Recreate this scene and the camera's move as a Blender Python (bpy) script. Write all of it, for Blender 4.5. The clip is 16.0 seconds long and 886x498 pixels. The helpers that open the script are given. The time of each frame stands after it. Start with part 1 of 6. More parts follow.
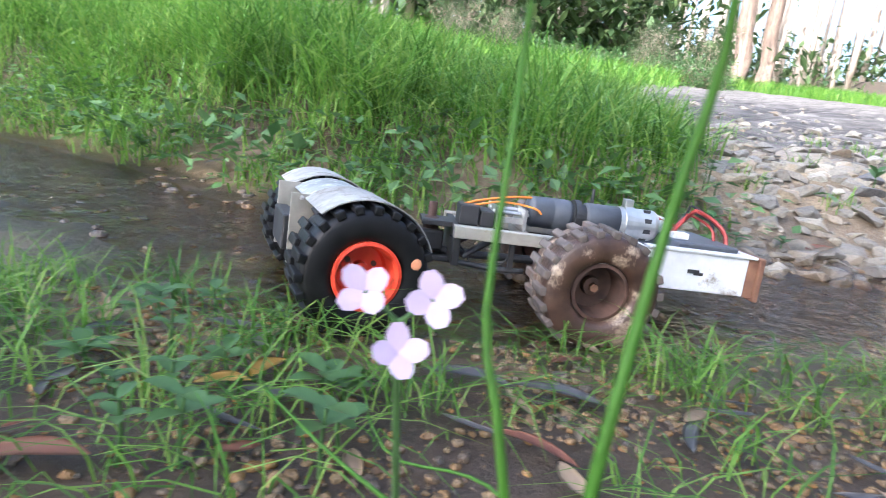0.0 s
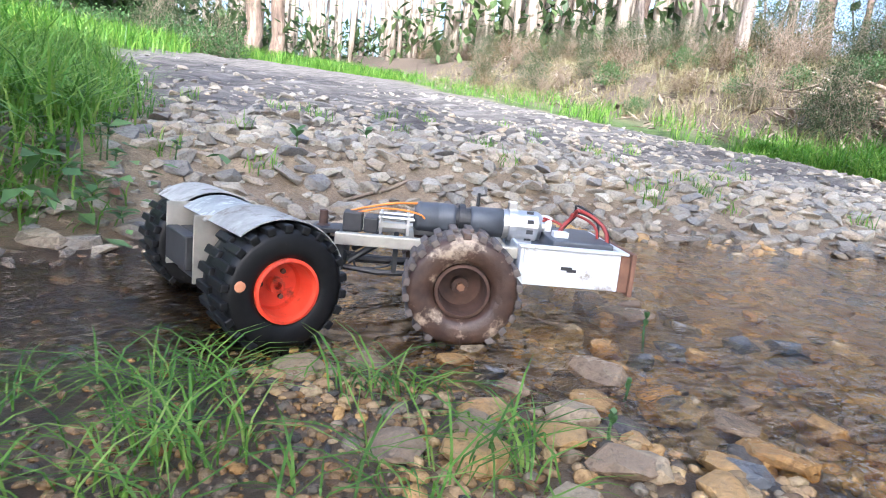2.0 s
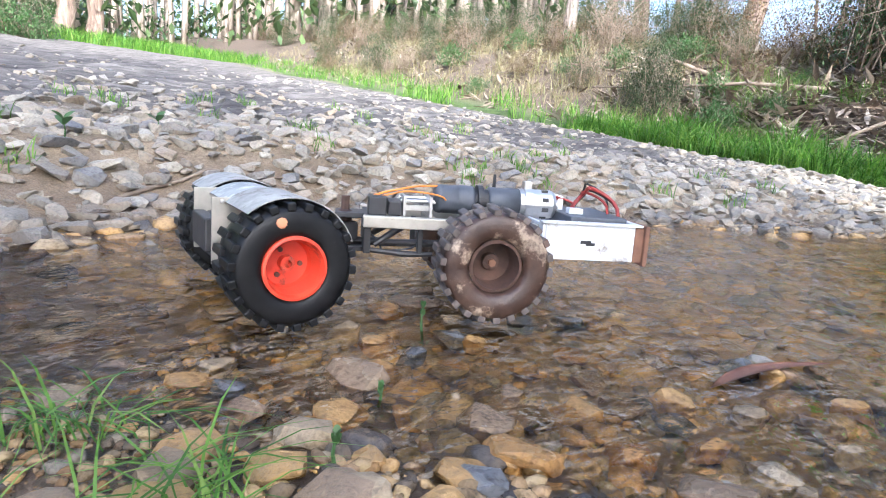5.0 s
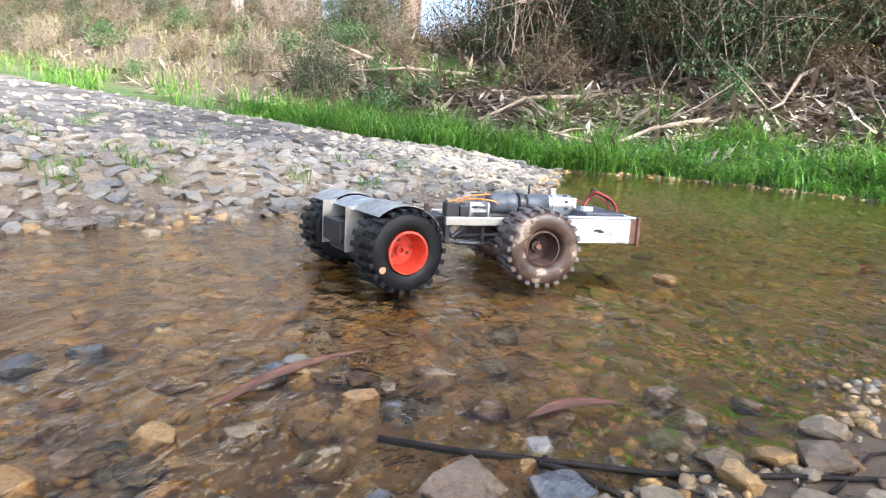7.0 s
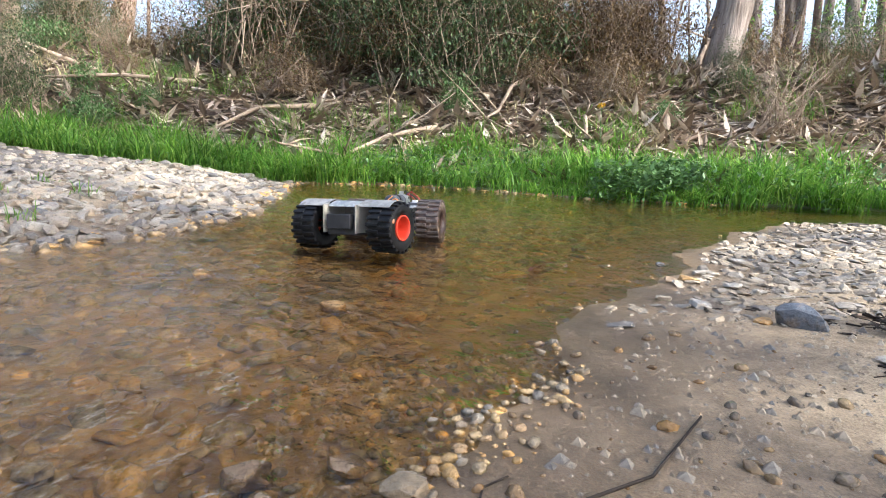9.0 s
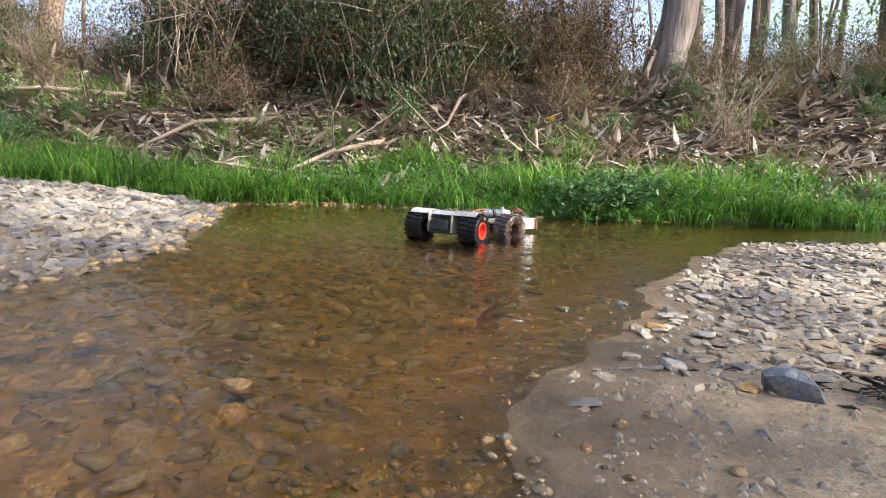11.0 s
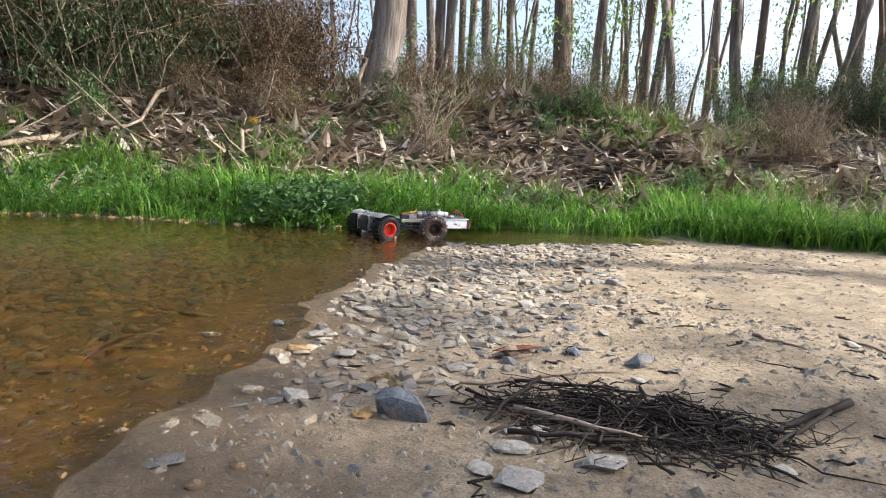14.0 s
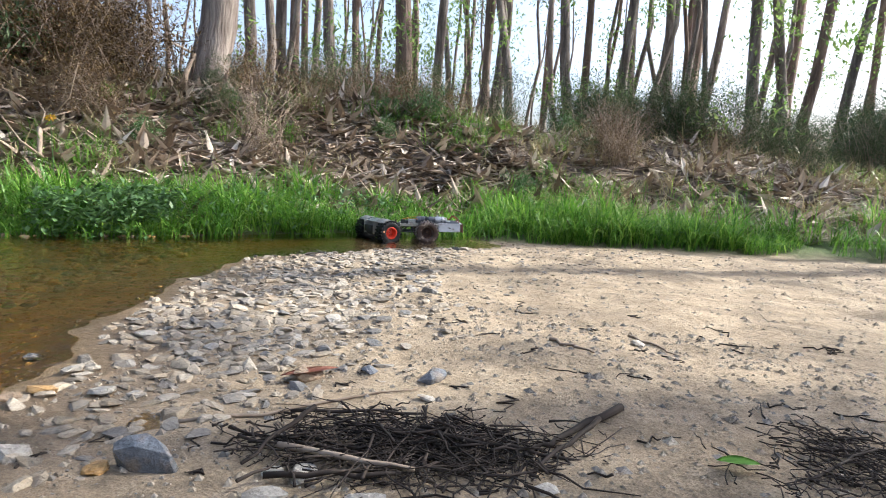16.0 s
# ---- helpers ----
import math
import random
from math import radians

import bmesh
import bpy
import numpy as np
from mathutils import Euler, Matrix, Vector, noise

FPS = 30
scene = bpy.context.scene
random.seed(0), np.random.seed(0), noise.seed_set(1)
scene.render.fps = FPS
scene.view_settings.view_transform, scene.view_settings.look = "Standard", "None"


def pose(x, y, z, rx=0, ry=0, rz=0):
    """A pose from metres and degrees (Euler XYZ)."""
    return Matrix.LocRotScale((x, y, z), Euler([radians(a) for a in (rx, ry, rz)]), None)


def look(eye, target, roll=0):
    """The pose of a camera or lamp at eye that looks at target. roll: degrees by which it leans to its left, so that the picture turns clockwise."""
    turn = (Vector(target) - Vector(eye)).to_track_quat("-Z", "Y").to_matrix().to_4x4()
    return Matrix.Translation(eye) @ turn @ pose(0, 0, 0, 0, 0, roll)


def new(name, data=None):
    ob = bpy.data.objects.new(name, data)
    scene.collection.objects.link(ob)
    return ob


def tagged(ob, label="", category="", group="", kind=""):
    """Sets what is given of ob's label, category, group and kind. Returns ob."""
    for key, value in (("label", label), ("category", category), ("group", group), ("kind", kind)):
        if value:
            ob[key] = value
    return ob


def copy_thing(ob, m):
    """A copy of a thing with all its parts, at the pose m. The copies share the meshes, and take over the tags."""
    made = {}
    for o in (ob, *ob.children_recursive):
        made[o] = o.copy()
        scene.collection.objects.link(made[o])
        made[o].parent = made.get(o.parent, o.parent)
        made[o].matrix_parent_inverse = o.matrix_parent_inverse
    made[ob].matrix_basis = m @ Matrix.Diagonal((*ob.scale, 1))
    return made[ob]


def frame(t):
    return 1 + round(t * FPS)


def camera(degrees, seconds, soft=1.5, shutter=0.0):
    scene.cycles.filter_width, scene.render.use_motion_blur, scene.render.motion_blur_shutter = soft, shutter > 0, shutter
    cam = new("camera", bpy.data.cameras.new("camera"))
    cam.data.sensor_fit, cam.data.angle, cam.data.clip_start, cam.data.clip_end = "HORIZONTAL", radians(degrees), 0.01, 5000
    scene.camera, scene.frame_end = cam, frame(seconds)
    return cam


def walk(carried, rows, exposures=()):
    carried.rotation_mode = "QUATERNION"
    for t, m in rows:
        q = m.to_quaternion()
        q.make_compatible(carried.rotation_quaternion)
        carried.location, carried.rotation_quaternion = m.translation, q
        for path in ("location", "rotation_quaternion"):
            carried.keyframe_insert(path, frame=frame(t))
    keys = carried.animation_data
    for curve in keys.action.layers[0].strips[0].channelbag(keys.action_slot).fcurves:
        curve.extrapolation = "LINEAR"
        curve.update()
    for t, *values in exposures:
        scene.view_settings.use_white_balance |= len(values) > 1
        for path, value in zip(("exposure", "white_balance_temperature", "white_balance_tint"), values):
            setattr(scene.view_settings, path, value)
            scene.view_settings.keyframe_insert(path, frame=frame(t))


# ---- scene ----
cam = camera(69.9, 16.0, soft=1.0, shutter=0.15)
METRES, EYE, TILT, LEAN, TURN = 1.42, 0.215, -13.1, -6.1, 0.0
ROWS = [
    (0.0, 0.0, 0.0, 0.0, 0.0, 0.0, -0.0),
    (0.5, 0.0646, 0.0254, -0.0015, -11.95, -0.99, 2.15),
    (1.0, 0.113, 0.0435, -0.0, -21.66, -2.83, 4.6),
    (1.5, 0.1663, 0.0549, -0.0026, -30.92, -3.97, 5.7),
    (2.0, 0.2043, 0.0526, -0.0051, -38.92, -5.17, 7.11),
    (2.5, 0.2159, 0.0503, -0.0058, -40.75, -5.4, 7.29),
    (3.0, 0.2359, 0.0457, -0.0073, -43.83, -5.94, 7.53),
    (3.5, 0.2501, 0.0432, -0.0092, -46.23, -6.47, 7.73),
    (6.0, 0.3389, 0.0058, -0.0259, -62.22, -10.99, 10.46),
    (6.5, 0.3724, -0.0301, -0.0309, -70.82, -12.71, 10.54),
    (7.0, 0.3991, -0.0649, -0.0382, -78.83, -14.65, 10.73),
    (7.5, 0.4181, -0.1063, -0.0428, -86.65, -16.1, 9.45),
    (8.0, 0.4365, -0.1538, -0.0532, -94.68, -17.75, 7.98),
    (10.5, 0.5696, -0.2189, -0.0465, -102.85, -17.85, 10.1),
    (11.0, 0.6049, -0.2431, -0.0503, -104.71, -17.83, 9.6),
    (11.5, 0.612, -0.2573, -0.0551, -107.97, -18.23, 8.66),
    (12.0, 0.6156, -0.2779, -0.0534, -112.08, -18.95, 7.57),
    (12.5, 0.6221, -0.308, -0.0605, -115.33, -19.34, 7.04),
    (13.0, 0.6218, -0.3337, -0.0628, -119.21, -19.9, 5.99),
    (13.5, 0.6163, -0.3661, -0.0684, -124.57, -20.47, 4.46),
    (14.0, 0.6133, -0.3843, -0.0675, -127.54, -20.38, 3.64),
    (14.5, 0.6106, -0.4006, -0.0668, -130.53, -20.14, 2.86),
    (15.0, 0.6072, -0.4113, -0.0691, -133.22, -20.3, 2.22),
    (15.5, 0.5934, -0.438, -0.0619, -136.01, -20.27, 1.66),
    (16.0, 0.5955, -0.4761, -0.0748, -140.31, -20.66, 0.51),
]
walk(cam, [(t, pose(0, 0, EYE, TILT, LEAN, TURN) @ pose(METRES * x, METRES * y, METRES * z, 90 + pitch, roll, yaw)) for t, x, y, z, yaw, pitch, roll in ROWS],
     exposures=[(0.0, 1.95, 5200, 12), (1.0, 1.8, 5200, 12), (2.5, 1.65, 5150, 12), (6.0, 1.75, 5200, 11), (8.0, 1.75, 5500, 10), (11.0, 1.3, 5750, 12), (13.0, 1.25, 5800, 11), (15.0, 1.05, 5800, 10), (16.0, 1.2, 5650, 10)])

# ---- sky and sun ----
SUN_FROM = Vector((-0.62, -0.78, 0.0)).normalized()
SUN_UP = radians(36)
world = bpy.data.worlds.new("sky")
scene.world = world
world.use_nodes = True
wn = world.node_tree
sky = wn.nodes.new("ShaderNodeTexSky")
sky.sky_type = "NISHITA"
sky.sun_disc = False
sky.sun_elevation = SUN_UP
sky.sun_rotation = math.atan2(SUN_FROM.x, SUN_FROM.y)
sky.dust_density = 6.0
sky.air_density = 1.0
veil = wn.nodes.new("ShaderNodeMix")  # a thin white haze over the whole sky
veil.data_type, veil.blend_type = "RGBA", "ADD"
veil.inputs[0].default_value = 1.0
veil.inputs[7].default_value = (0.6, 0.6, 0.6, 1)
wn.links.new(sky.outputs[0], veil.inputs[6])
wn.links.new(veil.outputs[2], wn.nodes["Background"].inputs[0])
wn.nodes["Background"].inputs[1].default_value = 0.15
sun = new("sun", bpy.data.lights.new("sun", "SUN"))
sun.data.energy, sun.data.angle, sun.data.color = 5.0, radians(0.6), (1.0, 0.90, 0.74)
sun.matrix_world = look((SUN_FROM * math.cos(SUN_UP) + Vector((0, 0, math.sin(SUN_UP)))) * 30, (0, 0, 0))

rng = np.random.default_rng(7)


# ---- material helpers ----
class Nodes:
    """Short calls for a material's nodes."""

    def __init__(self, name):
        self.m = bpy.data.materials.new(name)
        self.m.use_nodes = True
        self.t = self.m.node_tree
        self.b = self.t.nodes["Principled BSDF"]

    def add(self, kind, **ins):
        n = self.t.nodes.new(kind)
        for k, v in ins.items():
            self.put(n.inputs[k.replace("_", " ")], v)
        return n

    def put(self, socket, v):
        if isinstance(v, bpy.types.NodeSocket):
            self.t.links.new(v, socket)
        else:
            socket.default_value = v

    def noise(self, scale, detail=5.0, coords=None, rough=0.6, distort=0.0):
        n = self.add("ShaderNodeTexNoise", Scale=scale, Detail=detail, Roughness=rough, Distortion=distort)
        if coords:
            self.put(n.inputs["Vector"], coords)
        return n.outputs["Fac"]

    def ramp(self, fac, *stops):
        n = self.add("ShaderNodeValToRGB", Fac=fac)
        e = n.color_ramp.elements
        while len(e) < len(stops):
            e.new(0.5)
        for el, (p, c) in zip(e, stops):
            el.position = p
            el.color = (*c, 1) if len(c) == 3 else c
        return n.outputs["Color"]

    def mix(self, fac, a, b, how="MIX"):
        n = self.t.nodes.new("ShaderNodeMix")
        n.data_type, n.blend_type = "RGBA", how
        for s, v in ((n.inputs[0], fac), (n.inputs[6], a), (n.inputs[7], b)):
            if isinstance(v, tuple):
                v = (*v, 1) if len(v) == 3 else v
            self.put(s, v)
        return n.outputs[2]

    def math(self, op, a, b=0.0):
        n = self.t.nodes.new("ShaderNodeMath")
        n.operation = op
        self.put(n.inputs[0], a), self.put(n.inputs[1], b)
        return n.outputs[0]

    def bump(self, height, strength=0.5, distance=0.01):
        return self.add("ShaderNodeBump", Height=height, Strength=strength, Distance=distance).outputs[0]

    def place(self):
        return self.add("ShaderNodeNewGeometry").outputs["Position"]

    def local(self):
        return self.add("ShaderNodeTexCoord").outputs["Object"]

    def island(self):
        return self.add("ShaderNodeNewGeometry").outputs["Random Per Island"]

    def thing(self):
        return self.add("ShaderNodeObjectInfo").outputs["Random"]

    def flag(self, name):
        n = self.t.nodes.new("ShaderNodeAttribute")
        n.attribute_name = name
        return n.outputs["Fac"]

    def done(self, colour=None, rough=None, normal=None, metal=None, spec=None):
        for k, v in (("Base Color", colour), ("Roughness", rough), ("Normal", normal), ("Metallic", metal), ("Specular IOR Level", spec)):
            if v is not None:
                self.put(self.b.inputs[k], (*v, 1) if isinstance(v, tuple) and len(v) == 3 else v)
        return self.m


def surface(name, dark, light, scale=30.0, rough=0.7, bump=0.4, depth=0.002, metal=0.0, spot=None, spot_at=0.62, vary=0.0, by=None, spec=0.5):
    """Grain and blotches between two colours; spot: a third colour in patches; vary: change of brightness from piece to piece."""
    n = Nodes(name)
    co = n.local()
    big, fine = n.noise(scale * 0.2, 4, co), n.noise(scale, 8, co)
    both = n.math("ADD", n.math("MULTIPLY", big, 0.55), n.math("MULTIPLY", fine, 0.45))
    c = n.ramp(both, (0.33, dark), (0.67, light))
    if spot:
        c = n.mix(n.ramp(n.noise(scale * 0.35, 7, co, 0.7), (spot_at - 0.04, (0, 0, 0)), (spot_at + 0.05, (1, 1, 1))), c, spot)
    if vary:
        r = n.island() if by == "island" else n.thing()
        v = n.ramp(r, (0.0, (1 - vary,) * 3), (1.0, (1 + vary,) * 3))
        c = n.mix(1.0, c, v, "MULTIPLY")
    r = n.math("ADD", rough - 0.1, n.math("MULTIPLY", fine, 0.2))
    return n.done(c, r, n.bump(both, bump, depth), metal, spec)


def leafy(name, *cols, glow=0.35, by="island", rough=0.45):
    """Thin leaves that let light through, each of its own shade."""
    n = Nodes(name)
    r = n.island() if by == "island" else n.thing()
    c = n.ramp(r, *[(i / max(1, len(cols) - 1), k) for i, k in enumerate(cols)])
    c = n.mix(0.35, c, n.ramp(n.noise(60, 3, n.place()), (0.3, (0.4, 0.4, 0.4)), (0.7, (1, 1, 1))), "MULTIPLY")
    n.done(c, rough, spec=0.35)
    tr = n.add("ShaderNodeBsdfTranslucent", Color=c)
    mx = n.add("ShaderNodeMixShader", Fac=glow)
    n.t.links.new(n.b.outputs[0], mx.inputs[1])
    n.t.links.new(tr.outputs[0], mx.inputs[2])
    n.t.links.new(mx.outputs[0], n.t.nodes["Material Output"].inputs["Surface"])
    return n.m


def stony(name, cols, by="island", rough=0.75, soaked=(0.48, 0.42, 0.36), foot=(0.012, 0.04)):
    """Stones, each of its own colour, with grain, veins and a low, dark, damp foot where they stand in water."""
    n = Nodes(name)
    r = n.island() if by == "island" else n.thing()
    c = n.ramp(r, *[(i / max(1, len(cols) - 1), k) for i, k in enumerate(cols)])
    p = n.place()
    fine, mid = n.noise(160, 6, p, 0.7), n.noise(38, 5, p)
    c = n.mix(0.75, c, n.ramp(fine, (0.32, (0.38, 0.36, 0.33)), (0.5, (0.95, 0.94, 0.92)), (0.7, (1.22, 1.2, 1.16))), "MULTIPLY")
    c = n.mix(n.ramp(mid, (0.52, (0, 0, 0)), (0.72, (0.6, 0.6, 0.6))), c, (0.30, 0.22, 0.13))
    z = n.t.nodes.new("ShaderNodeSeparateXYZ")
    n.put(z.inputs[0], p)
    damp = n.ramp(n.math("ADD", z.outputs[2], n.math("MULTIPLY", mid, 0.02)), (foot[0] + 0.01, (1, 1, 1)), (foot[1] + 0.01, (0, 0, 0)))
    c = n.mix(n.math("MULTIPLY", damp, 0.8), c, n.mix(1.0, c, soaked, "MULTIPLY"))
    ro = n.ramp(damp, (0.0, (rough,) * 3), (1.0, (0.16,) * 3))
    return n.done(c, ro, n.bump(n.math("ADD", fine, n.math("MULTIPLY", mid, 1.6)), 0.8, 0.005))


# ---- lie of the land ----
NORTH = [(-6.0, 4.6), (-2.2, 2.3), (-0.95, 1.65), (-0.35, 1.2), (0.0, 1.0), (0.42, 0.99), (0.57, 1.03), (1.0, 1.11), (1.4, 1.05), (1.62, 0.9), (1.9, 0.68), (2.2, 0.47), (2.5, 0.18), (3.0, 0.04), (3.6, -0.03), (4.2, -0.03), (4.6, -0.1)]
SOUTH = [(-6.0, 3.9), (-2.2, 1.6), (-0.9, 0.98), (-0.5, 0.76), (-0.27, 0.56), (-0.06, 0.5), (0.2, 0.53), (0.4, 0.54), (0.56, 0.44), (0.66, 0.31), (0.74, 0.13), (0.82, -0.06), (0.93, -0.25), (1.08, -0.45), (1.25, -0.56), (1.44, -0.63), (1.63, -0.76), (1.83, -0.93), (2.03, -1.14), (2.27, -1.37), (2.6, -1.68), (2.95, -2.2), (3.12, -2.55)]
FAR = [(-9.0, -13.0), (-2.0, -8.0), (1.1, -5.2), (2.2, -4.45), (3.0, -3.75), (3.46, -3.1), (3.58, -2.6), (3.7, -2.05), (4.0, -1.6), (4.4, -1.15), (4.65, -0.6), (4.6, -0.1), (4.85, 0.7), (5.69, 3.1), (6.8, 6.0), (9.5, 12.0), (14.0, 22.0), (40.0, 80.0)]


def from_line(p, line):
    """Distance of points p (n, 2) from a polyline, and on which side they lie (plus: to its right)."""
    best, side = np.full(len(p), 1e9), np.ones(len(p))
    for a, b in zip(np.array(line[:-1]), np.array(line[1:])):
        ab, ap = b - a, p - a
        k = np.clip((ap @ ab) / (ab @ ab), 0, 1)
        off = ap - k[:, None] * ab
        d = np.hypot(off[:, 0], off[:, 1])
        s = np.where(ab[1] * ap[:, 0] - ab[0] * ap[:, 1] >= 0, 1.0, -1.0)
        near = d < best - 1e-9
        best, side = np.where(near, d, best), np.where(near, s, side)
    return best, side


def smooth(x, a, b):
    k = np.clip((x - a) / (b - a), 0, 1)
    return k * k * (3 - 2 * k)


_perm = np.random.default_rng(3).random((64, 64))


def rough2(x, y):
    """Smooth random hills of about 1 m, from 0 to 1."""
    xi, yi = np.floor(x).astype(int), np.floor(y).astype(int)
    u, v = x - xi, y - yi
    u, v = u * u * (3 - 2 * u), v * v * (3 - 2 * v)
    g = lambda i, j: _perm[i % 64, j % 64]
    return (g(xi, yi) * (1 - u) + g(xi + 1, yi) * u) * (1 - v) + (g(xi, yi + 1) * (1 - u) + g(xi + 1, yi + 1) * u) * v


def zones(x, y):
    """Signed distances: n (plus: on the north bank), s (plus: on the south bank), f (plus: on the far bank)."""
    p = np.stack([np.ravel(x), np.ravel(y)], 1).astype(float)
    dn, sn = from_line(p, NORTH)
    ds, ss = from_line(p, SOUTH)
    df, sf = from_line(p, FAR)
    wob = 0.11 * (rough2(p[:, 0] * 5, p[:, 1] * 5) - 0.5) + 0.05 * (rough2(p[:, 0] * 15, p[:, 1] * 15 + 4) - 0.5)
    return dn * -sn + wob * 0.6, ds * ss + wob, df * sf


def height(x, y):
    x, y = np.ravel(np.asarray(x, float)), np.ravel(np.asarray(y, float))
    n, s, f = zones(x, y)
    rx, ry = x - 4.6, y - 0.3
    along, left = rx * 0.4 + ry * 0.917, ry * 0.4 - rx * 0.917
    slope = np.maximum(0.05 + 0.07 * np.minimum(along, 60) + 0.03 * np.minimum(left, 9), 0.012)
    slope = slope + 0.10 * smooth(-x, -0.5, 0.8) * smooth(n, 0.05, 0.7)
    bed = -0.016 - 0.022 * smooth(x, 0.9, 2.9)
    inner = np.minimum(np.maximum(-n, 0), np.maximum(-s, 0))
    inner = np.minimum(inner, np.maximum(-f, 0))
    low = bed * smooth(inner, 0.0, 0.22) + 0.004 * (1 - smooth(inner, 0.0, 0.10))
    north = slope * smooth(n, -0.03, 0.42)
    south = 0.003 + 0.033 * smooth(s, 0.12, 1.0) + 0.10 * smooth(s, 1.6, 6.0)
    high = smooth(-(y + 3.9), -2.6, 2.2)
    far = 0.03 * smooth(f, 0, 0.25) + (0.93 - 0.45 * smooth(-y, 4.5, 9.0)) * smooth(f, 0.35, 3.1) + 0.075 * np.clip(f - 2.2, 0, 40)
    far = far + slope * smooth(y, 0.0, 3.0) * smooth(f, -0.1, 0.1)
    z = np.where(n > 0, north, np.where(s > 0, south, low))
    z = np.where(f > 0, far, z)
    wash = smooth(f, -0.85, -0.5) * smooth(-y, 1.5, 2.0) * (f <= 0)
    z = z * (1 - wash) - 0.018 * wash
    land = np.maximum.reduce([n, s, f])
    dry = smooth(land, 0.05, 0.5) * (1 - wash)
    z = z + smooth(n, 0.7, 1.4) * smooth(-f, 0.0, 0.4) * (0.05 * (rough2(left * 4, along * 1.1) - 0.5) + 0.022 * (rough2(left * 13, along * 5) - 0.5))
    z = z + dry * (0.02 * (rough2(x * 3, y * 3) - 0.5) + 0.010 * (rough2(x * 14, y * 14) - 0.5) + 0.006 * (rough2(x * 27 + 3, y * 27) - 0.5))
    z = z + smooth(f, 0.6, 1.6) * (0.22 * (rough2(x * 0.9 + 7, y * 0.9) - 0.5) + 0.10 * (rough2(x * 3.1, y * 3.1 + 5) - 0.5))
    return z


# ---- mesh helpers ----
def mesh(name, verts, faces, material, soft=False):
    me = bpy.data.meshes.new(name)
    me.from_pydata(np.asarray(verts).tolist() if not isinstance(verts, list) else verts, [], faces if isinstance(faces, list) else faces.tolist())
    me.materials.append(material)
    if soft:
        me.shade_smooth()
    return me


def part(name, bm, material, parent=None, label="", soft=False):
    """One mesh object from a bmesh, under a thing or a part."""
    me = bpy.data.meshes.new(name)
    bm.to_mesh(me)
    bm.free()
    me.materials.append(material)
    if soft:
        me.shade_smooth()
    ob = new(name, me)
    ob.parent = parent
    if label:
        ob["label"] = label
    return ob


def joined(*bms):
    out = bmesh.new()
    for b in bms:
        me = bpy.data.meshes.new("tmp")
        b.to_mesh(me)
        b.free()
        out.from_mesh(me)
        bpy.data.meshes.remove(me)
    return out


def box(x0, x1, y0, y1, z0, z1, bevel=0.0):
    b = bmesh.new()
    bmesh.ops.create_cube(b, size=1, matrix=Matrix.Translation(((x0 + x1) / 2, (y0 + y1) / 2, (z0 + z1) / 2)) @ Matrix.Diagonal((x1 - x0, y1 - y0, z1 - z0, 1)))
    if bevel:
        bmesh.ops.bevel(b, geom=b.edges[:], offset=bevel, segments=2, affect="EDGES", profile=0.5)
    return b


def spun(profile, m, steps=40):
    """A profile of (radius, height) turned round z, closed at its ends where the radius is 0, placed by m."""
    b = bmesh.new()
    rings = []
    for r, z in profile:
        rings.append([b.verts.new((r * math.cos(a), r * math.sin(a), z)) for a in np.linspace(0, 2 * math.pi, steps, endpoint=False)] if r > 1e-6 else [b.verts.new((0, 0, z))])
    for p, q in zip(rings[:-1], rings[1:]):
        for i in range(steps):
            j = (i + 1) % steps
            if len(p) == 1 and len(q) > 1:
                b.faces.new((p[0], q[j], q[i]))
            elif len(q) == 1 and len(p) > 1:
                b.faces.new((p[i], p[j], q[0]))
            elif len(p) > 1:
                b.faces.new((p[i], p[j], q[j], q[i]))
    bmesh.ops.transform(b, matrix=m, verts=b.verts)
    bmesh.ops.recalc_face_normals(b, faces=b.faces)
    return b


def tube_arrays(path, radii, sides=6):
    """Verts and faces of a tapered tube along a path."""
    path, radii = np.asarray(path, float), np.asarray(radii, float)
    t = np.gradient(path, axis=0)
    t /= np.linalg.norm(t, axis=1)[:, None] + 1e-9
    ref = np.array([0.0, 0, 1]) if abs(t[0, 2]) < 0.8 else np.array([1.0, 0, 0])
    u = np.cross(t, ref)
    u /= np.linalg.norm(u, axis=1)[:, None] + 1e-9
    w = np.cross(t, u)
    a = np.linspace(0, 2 * math.pi, sides, endpoint=False)
    v = path[:, None] + radii[:, None, None] * (np.cos(a)[None, :, None] * u[:, None] + np.sin(a)[None, :, None] * w[:, None])
    k = len(path)
    f = []
    for i in range(k - 1):
        for j in range(sides):
            j2 = (j + 1) % sides
            f.append((i * sides + j, i * sides + j2, (i + 1) * sides + j2, (i + 1) * sides + j))
    f.append(tuple(range(sides))[::-1])
    f.append(tuple((k - 1) * sides + j for j in range(sides)))
    return v.reshape(-1, 3), f


def tubes(items, sides=5):
    """Many tubes in one pair of arrays; items: (path, radii)."""
    vs, fs, n = [], [], 0
    for path, radii in items:
        v, f = tube_arrays(path, radii, sides)
        vs.append(v)
        fs += [tuple(i + n for i in q) for q in f]
        n += len(v)
    return np.concatenate(vs), fs


def tube_bm(path, radii, sides=8):
    v, f = tube_arrays(path, radii, sides)
    b = bmesh.new()
    vv = [b.verts.new(p) for p in v]
    for q in f:
        b.faces.new([vv[i] for i in q])
    return b


